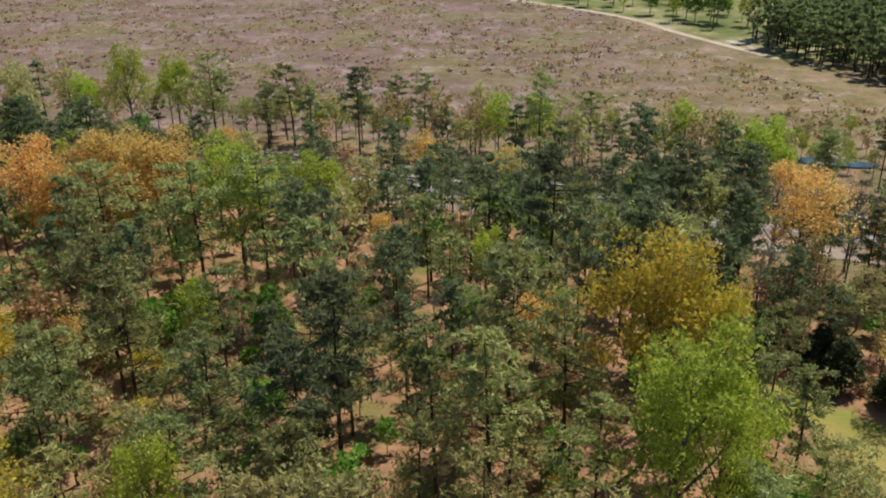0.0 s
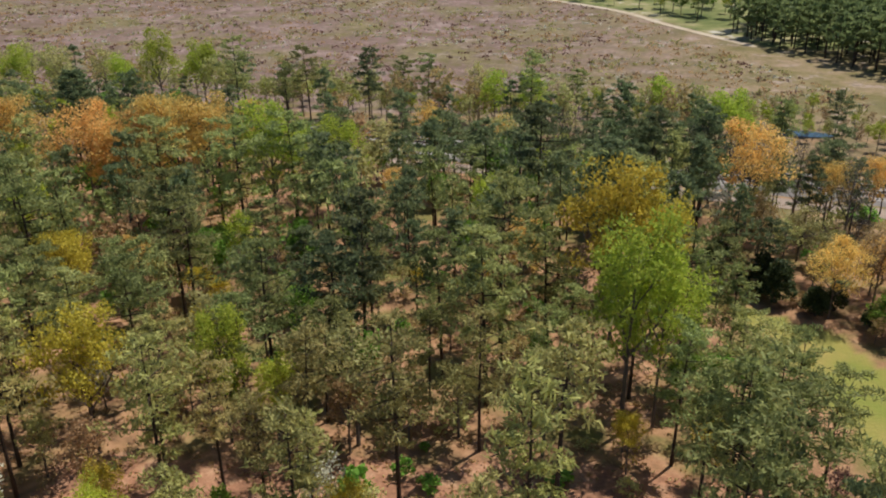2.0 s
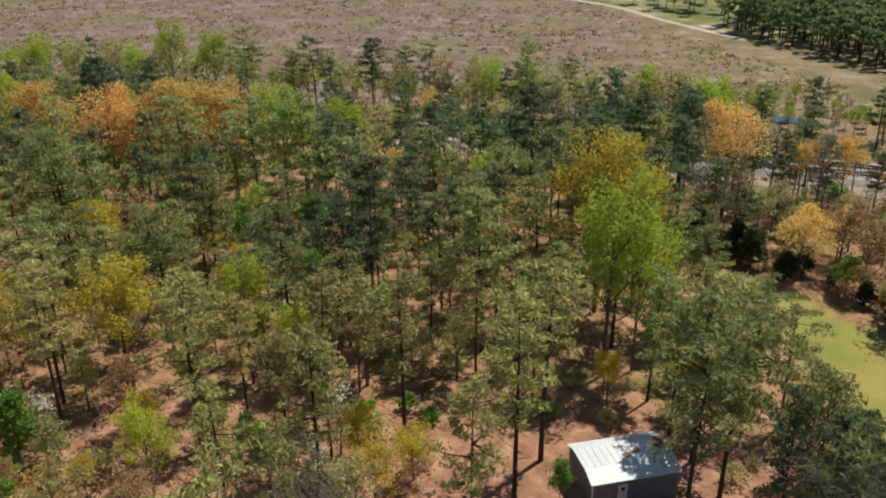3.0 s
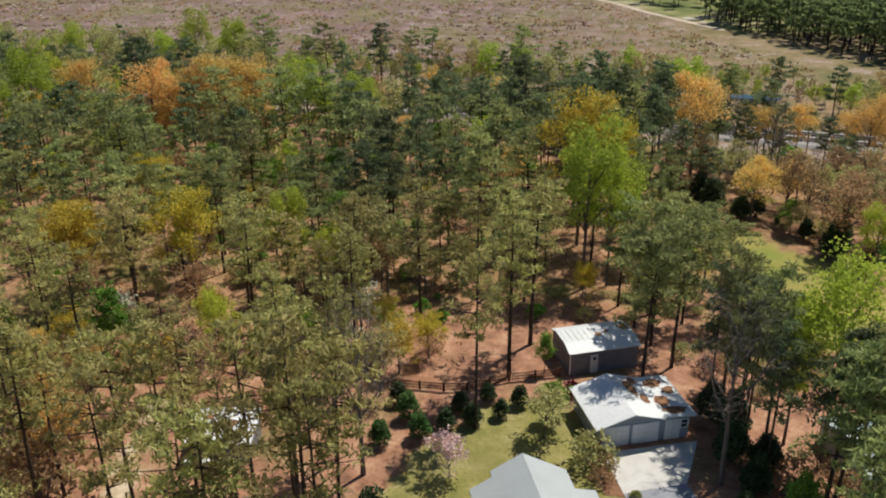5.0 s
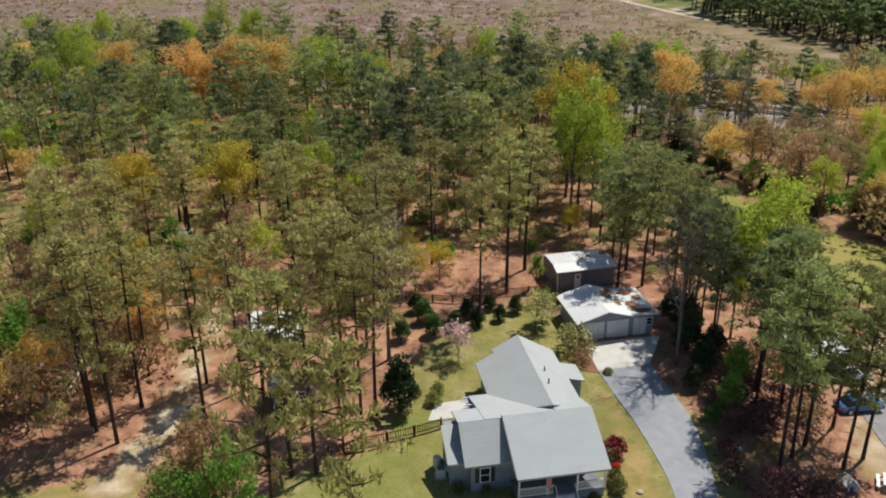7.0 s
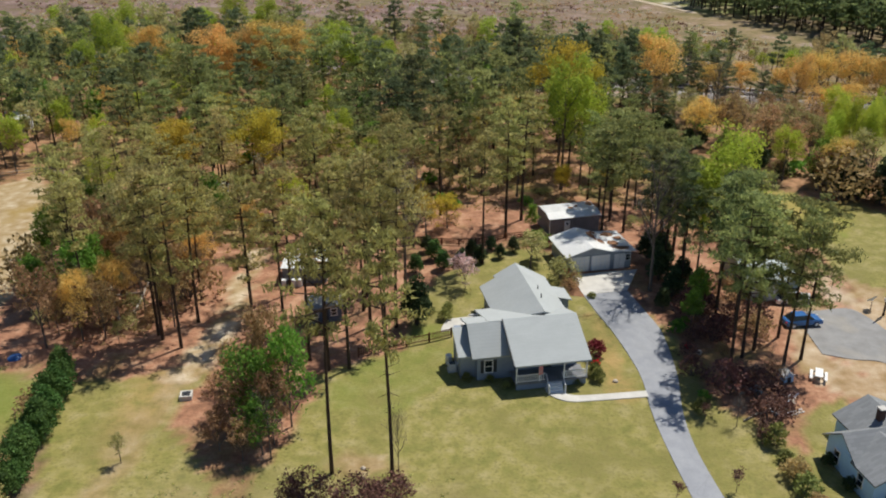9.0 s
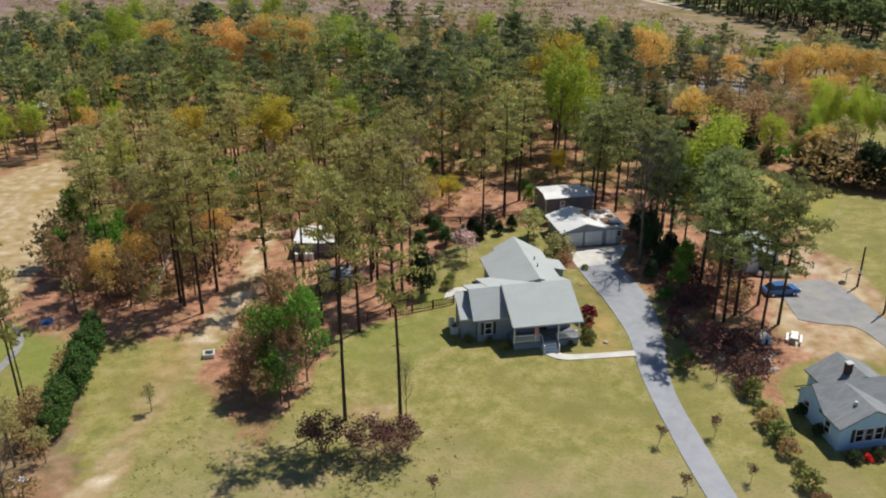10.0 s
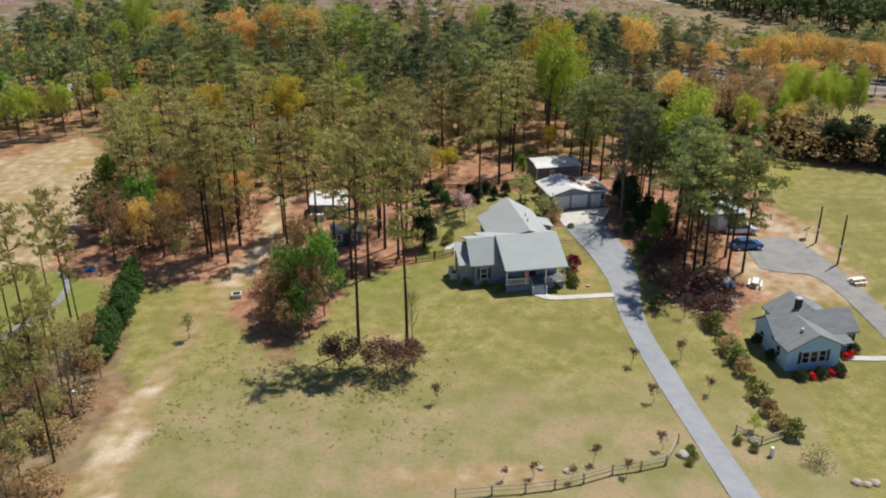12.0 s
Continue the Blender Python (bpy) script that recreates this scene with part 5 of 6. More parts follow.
for x, y in scatter(EAST_WOOD, 4.0, 1600, rnd, lambda x, y: y < rail_y(x) - 7):
    q = rnd.random()
    plant("rust" if q < 0.34 else "pale" if q < 0.62 else "lime" if q < 0.69 else "bare" if q < 0.76 else "orange" if q < 0.9 else "dark_pine", x, y, min(rnd.uniform(6, 10.5), max(3.0, 0.3 * (rail_y(x) - y - 5))) if q < 0.76 else rnd.uniform(7, 10), 1.15)
BEHIND = [(-140, 181), (-60, 152), (0, 136), (40, 124), (105, 104), (112, 124), (60, 136), (20, 146), (-10, 150), (-60, 164), (-140, 185)]
rows = []
for x, y in scatter(BEHIND, 3.4, 3400, rnd, lambda x, y: y > rail_y(x) + 7.5 and not (44 < x < 67 and y < 152)):
    q = rnd.random()
    rows.append(("far_pine" if q < (0.16 if x < 15 else 0.5) else "pale" if q < 0.78 else "lime" if q < 0.88 else "rust", x, y, rnd.uniform(7.5, 12.5), 1.0))
thicket("railway_wood", rows, "thin budding trees and pines along the railway", "wood")
PLANTATION = [(69, 256), (80, 228), (94, 198), (112, 168), (150, 150), (240, 190), (240, 330), (120, 340), (86, 292)]
rows = [("plantation_pine", x, y, rnd.uniform(11, 15), 1.05) for x, y in scatter(PLANTATION, 3.4, 7000, rnd, lambda x, y: True)]
thicket("pine_plantation", rows, "dense dark green pine plantation beyond the field", "wood")
BRUSH = [(-60, 164), (-10, 150), (20, 146), (60, 136), (108, 126), (100, 150), (60, 168), (0, 170), (-50, 178)]
rows = [(rnd.choice(["lime", "lime", "pale", "pale", "rust"]), x, y, rnd.uniform(3.0, 5.0) + max(0, 5 - 0.35 * max(0, y - 143 + 0.25 * x)), 1.1) for x, y in scatter(BRUSH, 3.4, 3000, rnd, lambda x, y: rnd.random() < 0.62 - 0.018 * max(0, y - 148 + 0.2 * x))]
thicket("edge_brush", rows, "yellow-green and tan brush along the field's edge", "brush")
BEYOND = [(-20, 376), (30, 332), (52, 300), (66, 264), (72, 264), (100, 345), (240, 345), (240, 460), (-120, 460), (-260, 420)]
rows = [(rnd.choice(["green", "lime", "plantation_pine", "plantation_pine", "pale"]), x, y, rnd.uniform(5, 12), 1.25) for x, y in scatter(BEYOND, 7, 2200, rnd, lambda x, y: True)]
thicket("distant_wood", rows, "distant mixed green wood beyond the field", "wood")
floor_rows = []
for x, y in scatter(WOOD, 2.6, 2400, rnd, lambda x, y: y < 78 and x > -80):
    row = (rnd.choice(["shrub", "brown_shrub", "brown_shrub", "pale_shrub"]), x, y, rnd.uniform(0.7, 2.4), rnd.uniform(0.9, 1.4))
    if y > 36:
        floor_rows.append(row)
    else:
        plant(*row)
for x, y in scatter(EAST_WOOD, 2.4, 900, rnd, lambda x, y: y < rail_y(x) - 12.5):
    floor_rows.append((rnd.choice(["shrub", "brown_shrub", "pale_shrub", "cedar"]), x, y, rnd.uniform(1.2, 3.0), 1.3))
thicket("undergrowth", floor_rows, "brown and green undergrowth on the wood floor", "brush")
EDGE = [(26, 80.5), (29, 77.5), (33, 74.5), (37.5, 70), (41, 65), (44, 61), (46.5, 56.5), (49, 52), (53, 47.8), (57, 44.5), (61, 42), (65, 40), (69.5, 39), (74, 38), (79, 37), (84, 37)]
for x, y in EDGE:
    for j in range(3):
        plant(rnd.choice(["cedar", "cedar", "pale", "green", "brown_shrub", "rust"]), x + rnd.uniform(-1.5, 2.0), y + rnd.uniform(0.2, 4.5), rnd.uniform(2.6, 5.5) + (2.2 if x > 52 else 0), 1.15)
LEFT_PINES = [(-57, 8), (-47, -5), (-35.5, -4), (-35.5, 20), (-60, 34)]
for x, y in scatter(LEFT_PINES, 1.8, 1000, rnd, lambda x, y: True):
    plant("green" if x < -47 and rnd.random() < 0.6 else rnd.choice(["rust", "bare", "rust", "pale", "brown_shrub", "rust", "orange"]), x, y, rnd.uniform(3, 8.5), 0.9)
for x, y, tall in ((-22, 44, 6), (-17, 45.5, 11), (-12, 44.5, 12), (-7.5, 45.5, 7), (-3, 46, 8), (1.5, 47.5, 7), (4.5, 43.5, 10), (-14.5, 25.5, 9), (-10, 22.5, 8)):
    plant("pale", x, y, tall, 1.2)
for x, y, tall in ((-48, -33, 16), (-50.5, -27, 17), (-46, -40, 16), (-53, -31, 15), (-42, -44, 15), (-40, -51, 14), (-55, -24, 17), (-49, -21, 15)):
    plant("pine", x, y, tall, 0.6, rnd.choice([0, 1, 3]))
LEFT_WOOD = [(-80, -14), (-50, -10), (-44.5, -12), (-38.5, -30), (-36.5, -45), (-34.5, -58), (-80, -62)]
west_rows = []
for x, y in scatter(LEFT_WOOD, 2.3, 1100, rnd, lambda x, y: not (-64 < x < -40 and y > -29)):
    what = rnd.choice(["rust", "pale", "rust", "bare", "pale", "bare", "pine"])
    row = (what, x, y, rnd.uniform(11, 16) if what == "pine" else rnd.uniform(3.5, 8), 0.75 if what == "pine" else 1.05)
    if x < -47:
        west_rows.append(row)
    else:
        plant(*row)
thicket("western_wood", west_rows, "brown budding trees and thin pines west of the lawn", "wood")
for x, y in scatter(LEFT_WOOD, 1.5, 1300, rnd, lambda x, y: not (-62 < x < -43 and y > -27)):
    plant(rnd.choice(["brown_shrub", "brown_shrub", "pale_shrub", "brown_shrub", "shrub"]), x, y, rnd.uniform(1.0, 2.9), 1.2)
for x, y in scatter([(20, 27), (26, 24), (34, 22), (36, 42), (24, 40), (18, 32)], 2.2, 160, rnd, lambda x, y: True):
    plant(rnd.choice(["brown_shrub", "dark_shrub", "pale_shrub"]), x, y, rnd.uniform(0.8, 2.2), 1.2)
# thicket under the pines east of the drive
EAST_PINES = [(22, -13), (27, -18), (31, -10), (32, 2), (30, 9), (24, 14), (21.5, 6), (21, -4)]
for x, y in scatter(EAST_PINES, 2.0, 300, rnd, lambda x, y: True):
    what = rnd.choice(["dark_shrub", "dark_shrub", "bare", "brown_shrub", "shrub"])
    plant(what, x, y, rnd.uniform(0.8, 1.6) if what == "shrub" else rnd.uniform(1.2, 3.8), 1.1)


# ---- garden plants and small things ----
kind("hedge", "clipped green garden bush", "bush", "garden bushes", 1.6, [make_bush(200 + i, 1.6, 0.95, 12, 900, 0.14, LEAF["olive"]) for i in range(2)])
kind("box_bush", "round dark green clipped bush", "bush", "garden bushes", 1.2, [make_bush(210 + i, 1.2, 0.8, 14, 800, 0.13, LEAF["cedar"]) for i in range(2)])
kind("mixed_bush", "loose garden bush with brown and green leaves", "bush", "hedge bushes beside the lawn", 2.0, [make_bush(220 + i, 2.0, 1.1, 10, 520, 0.2, LEAF["rust" if i else "olive"]) for i in range(2)])
kind("red_bush", "dark red leaved garden maple", "bush", "red shrubs", 2.2, [make_bush(230, 2.2, 1.1, 14, 900, 0.17, LEAF["red"])])
kind("flower_bush", "bush covered in bright red blossom", "flower bush", "red flowers", 0.7, [make_bush(235, 0.7, 0.5, 8, 320, 0.13, LEAF["flower"])])
kind("plum", "small spreading tree with purple-brown leaves", "tree", "purple-leaved trees", 3.2, [make_broadleaf(240 + i, 3.2, 0.5, 1.9, 10, 2000, 0.13, LEAF["plum"], GREY_BARK, 0.95) for i in range(2)])
kind("sapling", "young staked tree with dark red leaves", "sapling", "saplings along the drive", 2.2, [make_broadleaf(250 + i, 2.2, 1.0, 0.62, 7, 260, 0.11, LEAF["plum"], GREY_BARK, 1.2) for i in range(2)])
kind("blossom", "small tree in pale pink blossom", "tree", "blossom trees", 4.0, [make_broadleaf(260, 4.0, 1.0, 1.6, 10, 1100, 0.17, LEAF["pink"], GREY_BARK, 1.0)])
kind("dogwood", "thin understorey tree in white blossom", "tree", "blossom trees", 6.0, [make_broadleaf(262, 6.0, 1.6, 1.5, 9, 700, 0.17, LEAF["white"], GREY_BARK, 0.9)])
kind("oak", "spreading young tree in green and rust leaf", "tree", "broadleaf trees", 9.0, [make_broadleaf(270 + i, 9.0, 0.8, 3.2, 12, 2400, 0.25, LEAF["green" if i < 2 else "rust"], GREY_BARK, 0.9, 1 + (i == 0)) for i in range(3)])
kind("grass_clump", "tall fountain of ornamental grass", "grass clump", "", 1.6, [make_bush(280, 1.6, 1.4, 16, 500, 0.12, LEAF["pale"])])
NAMES.update({"hedge": "bush", "box_bush": "bush", "mixed_bush": "bush", "red_bush": "bush", "plum": "tree", "blossom": "tree", "dogwood": "tree", "oak": "tree"})

kind("hedge_cedar", "dense dark green evergreen of a tall hedge", "evergreen", "evergreens of the tall hedge", 6, [make_bush(145 + i, 6.4, 2.0, 34, 2600, 0.26, LEAF["hedge"]) for i in range(2)])
NAMES["hedge_cedar"] = "evergreen"

plant("blossom", -2.5, 10.2, 4.3); plant("red_bush", 12.0, -4.6, 2.3); plant("red_bush", 8.6, 22.4, 1.8); plant("flower_bush", 11.9, -6.3, 0.7); plant("flower_bush", 22.3, -2.0, 0.6); plant("flower_bush", 10.2, 14.4, 0.7)
plant("pale", 5.7, 15.7, 5.0, 1.9, 0, "spreading pale green tree beside the garage"); plant("green", 6.6, 18.3, 4.0, 1.2); plant("pale_shrub", 9.4, 12.2, 2.6, 1.3); plant("brown_shrub", 10.2, 9.7, 1.5, 1.1); plant("brown_shrub", 10.6, 11.2, 1.8)
plant("hedge", 11.8, -9.0, 1.6, 0.8); plant("hedge", 11.6, -7.9, 1.5, 0.8); plant("hedge", -1.6, -9.9, 1.0); plant("hedge", 0.8, -9.9, 0.8); plant("hedge", 2.4, -10.9, 0.8); plant("hedge", 9.6, -9.8, 0.7)
# bushes behind the house; their dark leaf colour also carries the shade there
for x, y, tall in ((-5.5, 15.5, 2.6), (-3.2, 16.8, 2.2), (-0.8, 17.4, 2.4), (-6.8, 18.5, 2.8), (-2.0, 19.6, 2.2), (1.8, 18.6, 2.0), (-9.0, 14.5, 2.6), (-8.0, 21.0, 2.4), (0.6, 21.2, 2.0), (3.6, 20.4, 2.2)):
    plant("hedge_cedar" if tall > 2.5 else "cedar", x, y, tall, 1.2, None, "green bush behind the lawn, leaves darkened for the shade there")
plant("pine", -12.5, 12.2, 18); plant("pine", -14.5, 8.0, 18.5)
plant("hedge", -4.6, 2.6, 1.4); plant("hedge", -4.3, 4.5, 1.2); plant("hedge", -6.5, 4.0, 1.1); plant("hedge", 12.8, 8.2, 0.7, 1.3)
for x, y in ((21.2, -13.6), (27.3, -17.5), (27.6, -19.8), (27.8, -22.0), (28.2, -24.0), (28.4, -26.2), (28.7, -28.6), (28.9, -30.8), (29.0, -33.2), (29.4, -35.4)):
    plant("mixed_bush", x, y, pick.uniform(1.3, 2.4), pick.uniform(0.9, 1.2))
plant("mixed_bush", 30.3, -37.1, 2.0); plant("lime", 26.7, -36.6, 1.8, 1.6, 0, "small bright green garden tree"); plant("grass_clump", 31.2, -41.2, 1.8)
for x, y in ((19.8, -40.9), (19.9, -41.9), (19.3, -42.9), (24.6, -38.9), (25.8, -39.9)):
    plant("hedge", x, y, 0.8)
for x, y, s in ((16.6, -26.2, 2.2), (22.1, -24.4, 2.4), (17.8, -33.1, 2.2), (23.8, -30.7, 1.9), (17.3, -40.9, 2.0), (21.5, -14.6, 2.0), (-3.5, -35.4, 2.2), (13.4, -45.4, 1.8), (10.7, -43.8, 2.0), (8.6, -46.4, 1.5), (5.4, -46.2, 1.6), (2.8, -46.8, 1.3)):
    plant("sapling", x, y, s)
plant("plum", -13.9, -31.0, 3.8, 1.1); plant("plum", -9.0, -30.8, 3.6, 1.35); plant("plum", -6.9, -29.8, 3.0, 1.2); plant("pale", -31.8, -24.6, 3.2, 1.0)
plant("oak", -20.8, -19.5, 9, 0.85, 0); plant("oak", -21.8, -20.8, 7, 0.8, 2); plant("oak", -18.8, -21.3, 7.5, 0.7, 2); plant("oak", -17.8, -18.5, 11, 0.6, 1); plant("oak", -20.4, -16.8, 11.5, 0.55, 2); plant("bare", -18.6, -23.4, 7, 0.8); plant("rust", -21.0, -23.8, 4.5, 1.0); plant("oak", -22.6, -16.5, 7.5, 0.9, 2); plant("oak", -19.5, -22.8, 6, 0.9, 1); plant("oak", -23.5, -22.5, 4.5, 0.9, 2); plant("brown_shrub", -26, -13, 2.2, 1.3); plant("brown_shrub", -25.4, -9.5, 2.4, 1.3)
plant("bare", -6.9, -25.6, 7.5, 0.5, 1)
for x, y in ((34.4, -26.3), (36.7, -25.7), (38.9, -25.0), (32.3, -22.7), (31.6, -19.6), (41.9, -20.6)):
    plant("box_bush", x, y, 1.15)
for x, y in ((35.6, -26.1), (37.8, -25.3), (40.6, -21.9), (41.3, -21.6)):
    plant("flower_bush", x, y, 0.75)
for k in range(18):
    plant("hedge_cedar", -43.2 + 0.24 * k + pick.uniform(-0.5, 0.5), -11.0 - 1.1 * k, pick.uniform(2.6, 4.0), 1.15)
plant("dogwood", -12.6, 33.0, 7); plant("dogwood", -13.5, 27.5, 5.5); plant("dogwood", 29, 90, 9); plant("dogwood", -37.5, 49, 6); plant("dogwood", -39.5, 33, 6); plant("gold", -8.6, 26.5, 5.5, 1.5); plant("gold", -5.8, 29.5, 5, 1.4)
for x, y in ((-40, 28), (-38, 31), (-42, 32), (-36.5, 26.5), (-39, 24.5)):
    plant("green", x, y, 3.2, 1.3)
plant("green", 24.3, 4.2, 6.5, 0.8); plant("green", 23.2, 1.6, 5, 0.8); plant("green", 6.2, 26.5, 4.5, 0.7)


def along_ground(a, b, lift):
    return (*a, ground_z(*a) + lift), (*b, ground_z(*b) + lift)


def fence(name, posts, high, rails, mat, label, pickets=False):
    """A fence: every post, and every rail between two posts."""
    ob = tagged(new(name), label, "fence")
    for x, y in posts:
        z = ground_z(x, y)
        box_part("post", (x - 0.07, x + 0.07, y - 0.07, y + 0.07, z - 0.2, z + high + 0.1), mat, ob, "", 0.01)
    for a, b in zip(posts, posts[1:]):
        for r in rails:
            p, q = along_ground(a, b, r)
            v, f = tube_data([p, q], [0.055, 0.055], 4)
            part_of("rail", v, f, mat, ob)
        if pickets:
            n = int(math.dist(a, b) / 0.22)
            for k in range(n):
                t = (k + 0.5) / n
                x, y = a[0] + (b[0] - a[0]) * t, a[1] + (b[1] - a[1]) * t
                z = ground_z(x, y)
                box_part("picket", (x - 0.04, x + 0.04, y - 0.02, y + 0.02, z + 0.1, z + high), mat, ob)
    return ob


fence("split_rail_fence", [(-1.2, -49.4), (1.8, -48.8), (4.6, -48.3), (7.1, -47.6), (9.6, -46.6), (12.2, -45.2), (14.8, -44.3), (17.2, -43.2), (18.9, -39.7)], 1.0, (0.45, 0.85), WOOD_RAIL, "weathered two-rail wooden fence along the lawn")
fence("split_rail_fence", [(24.8, -37.3), (26.8, -38.8), (29.8, -36.9)], 1.0, (0.45, 0.85), WOOD_RAIL, "weathered two-rail wooden corner fence beside the drive")
fence("picket_fence", [(-13.4, -5.7), (-10.9, -4.4), (-8.4, -3.4), (-6.0, -2.4), (-3.6, -1.2)], 1.1, (0.3, 0.95), RED_RAIL, "brown wooden picket fence beside the house", True)
fence("board_fence", [(-9.5, 24.0), (-6.2, 23.4), (-3.8, 23.0), (-1.5, 23.0), (0.7, 23.8), (2.6, 24.7), (5.2, 25.2), (7.7, 25.8)], 1.0, (0.3, 0.6, 0.9), RED_RAIL, "low red-brown board fence behind the lawn", True)
fence("field_fence", [(-96, 43), (-90, 46), (-84, 49.5), (-78.6, 52.6), (-74, 53)], 1.1, (0.5, 1.0), PALE_BARK, "pale rail fence at the edge of the sandy field")


def boulder(x, y, r, seed):
    rng = np.random.default_rng(seed)
    bm = bmesh.new()
    bmesh.ops.create_icosphere(bm, subdivisions=2, radius=r)
    for v in bm.verts:
        v.co *= 1 + 0.22 * noise.noise(v.co * (1.6 / r) + Vector((seed, 0, 0)))
        v.co.z *= 0.62
    ob = part("boulder", bm, STONE)
    ob.matrix_world = pose(x, y, ground_z(x, y) + 0.2 * r, 0, 0, rng.uniform(0, 360))
    tagged(ob, "pale rounded boulder lying on the lawn", "boulder", "garden boulders")


for k, (x, y, r) in enumerate(((18.9, -41.7, 0.6), (26.2, -38.3, 0.55), (8.3, -45.2, 0.35), (6.0, -45.0, 0.3), (-10.2, -24.3, 0.25), (33.6, -43.8, 0.5), (34.4, -44.0, 0.45), (35.2, -43.7, 0.5), (23.3, -2.8, 0.4), (13.6, -9.0, 0.3))):
    boulder(x, y, r, k)


def pole(x, y, high, label):
    ob = thing("wooden_pole", x, y, 0, None, label, "pole", "yard poles")
    v, f = tube_data([(0, 0, -0.3), (0.05, 0.02, high * 0.5), (0.02, 0.0, high)], [0.13, 0.12, 0.1], 8)
    part_of("shaft", v, f, BARK, ob)
    box_part("nest_box", (-0.18, 0.18, -0.2, 0.16, high * 0.35, high * 0.35 + 0.3), WHITE_PAINT, ob)
    return ob


pole(47.9, 1.4, 7.1, "tall bare wooden pole in the grass"); pole(47.4, 8.5, 5.5, "bare wooden pole with a small box")
dish = thing("satellite_dish", 46.4, 9.8, 30, None, "white satellite dish on a short mast", "dish")
v, f = tube_data([(0, 0, 0), (0, 0, 1.2)], [0.05, 0.04], 6)
part_of("mast", v, f, STEEL, dish)
bm = bmesh.new()
bmesh.ops.create_cone(bm, cap_ends=False, segments=16, radius1=0.7, radius2=0.12, depth=0.25, matrix=Matrix.Translation((0, 0, 1.4)) @ Euler((radians(130), 0, 0)).to_matrix().to_4x4())
part("reflector", bm, WHITE_METAL, dish)


def car(x, y, turn, paint, label, tall=1.42, long=4.5):
    """A saloon: shaped body, glazed cabin, wheels with tyres and rims, lamps, bumpers."""
    ob = thing("car", x, y, turn, None, label, "car", "parked cars")
    bm = bmesh.new()
    side = [(-0.5, 0.28), (-0.5, 0.72), (-0.47, 0.86), (-0.2, 0.92), (0.26, 0.92), (0.47, 0.78), (0.5, 0.6), (0.5, 0.28)]
    rows = [[bm.verts.new((u * long, w, z)) for u, z in side] for w in (-0.86, 0.86)]
    n = len(side)
    for i in range(n):
        bm.faces.new([rows[0][i], rows[0][(i + 1) % n], rows[1][(i + 1) % n], rows[1][i]])
    bm.faces.new(rows[0][::-1]), bm.faces.new(rows[1])
    bmesh.ops.recalc_face_normals(bm, faces=bm.faces[:])
    bmesh.ops.bevel(bm, geom=bm.edges[:], offset=0.07, segments=2, affect="EDGES")
    body = part("body", bm, paint, ob)
    cab = [(-0.40, 0.9), (-0.27, tall), (0.08, tall), (0.27, 0.9)]
    v = [(u * long, s * (0.78 if z < 1 else 0.62), z) for s in (-1, 1) for u, z in cab]
    part_of("window_glass", v, [(0, 1, 2, 3), (7, 6, 5, 4), (0, 4, 5, 1), (2, 6, 7, 3), (1, 5, 6, 2), (3, 7, 4, 0)], GLASS, ob)
    box_part("roof", (-0.26 * long, 0.07 * long, -0.6, 0.6, tall - 0.02, tall + 0.04), paint, ob, "", 0.03)
    for u in (-0.31, 0.31):
        for s in (-1, 1):
            w = new("wheel")
            w.parent = ob
            w.matrix_local = pose(u * long, s * 0.82, 0.32, 90, 0, 0)
            for nm, r, d, m in (("tyre", 0.32, 0.2, DARK_TRIM_AND_SHADE), ("rim", 0.19, 0.22, WHITE_METAL)):
                bm = bmesh.new()
                bmesh.ops.create_cone(bm, cap_ends=True, segments=18, radius1=r, radius2=r, depth=d)
                part(nm, bm, m, w)
    for s in (-0.62, 0.62):
        box_part("headlight", (0.485 * long, 0.505 * long, s - 0.17, s + 0.17, 0.6, 0.74), WHITE_METAL, ob)
        box_part("tail_light", (-0.505 * long, -0.485 * long, s - 0.16, s + 0.16, 0.64, 0.78), plain("red_lamp_glass", (0.4, 0.02, 0.02, 1), None, 3, 0.2), ob)
    return ob


def paint_coat(name, c):
    n = Nodes(name, 0.25, 0.2)
    n.shader.inputs["Coat Weight"].default_value = 0.6
    n.colour(n.mix(n.step(n.noise(6, 3, True), 0.4, 0.8), c, tuple(v * 0.85 for v in c[:3]) + (1,)))
    return n.mat


car(36.6, 4.9, 12, paint_coat("dark_blue_car_paint", (0.04, 0.14, 0.36, 1)), "blue saloon car parked under the pines")
car(37.2, 10.2, 8, paint_coat("white_car_paint", (0.7, 0.7, 0.7, 1)), "white car parked beside the metal building", 1.6, 4.8)


def picnic_table(x, y, turn):
    ob = thing("picnic_table", x, y, turn, None, "pale wooden picnic table in the yard", "table", "picnic tables")
    for k in range(4):
        box_part("top_plank", (-0.9, 0.9, -0.38 + 0.19 * k, -0.2 + 0.19 * k, 0.72, 0.76), WHITE_PAINT, ob)
    for s in (-1, 1):
        box_part("bench_plank", (-0.9, 0.9, s * 0.72 - 0.14, s * 0.72 + 0.14, 0.42, 0.46), WHITE_PAINT, ob)
        prism_part("leg", [(-0.75, 0), (-0.65, 0), (-0.15, 0.72), (-0.25, 0.72)], "x", s * 0.65 - 0.05, s * 0.65 + 0.05, WOOD_RAIL, ob)
        prism_part("leg", [(0.75, 0), (0.65, 0), (0.15, 0.72), (0.25, 0.72)], "x", s * 0.65 - 0.05, s * 0.65 + 0.05, WOOD_RAIL, ob)
        box_part("brace", (s * 0.65 - 0.05, s * 0.65 + 0.05, -0.8, 0.8, 0.36, 0.42), WOOD_RAIL, ob)


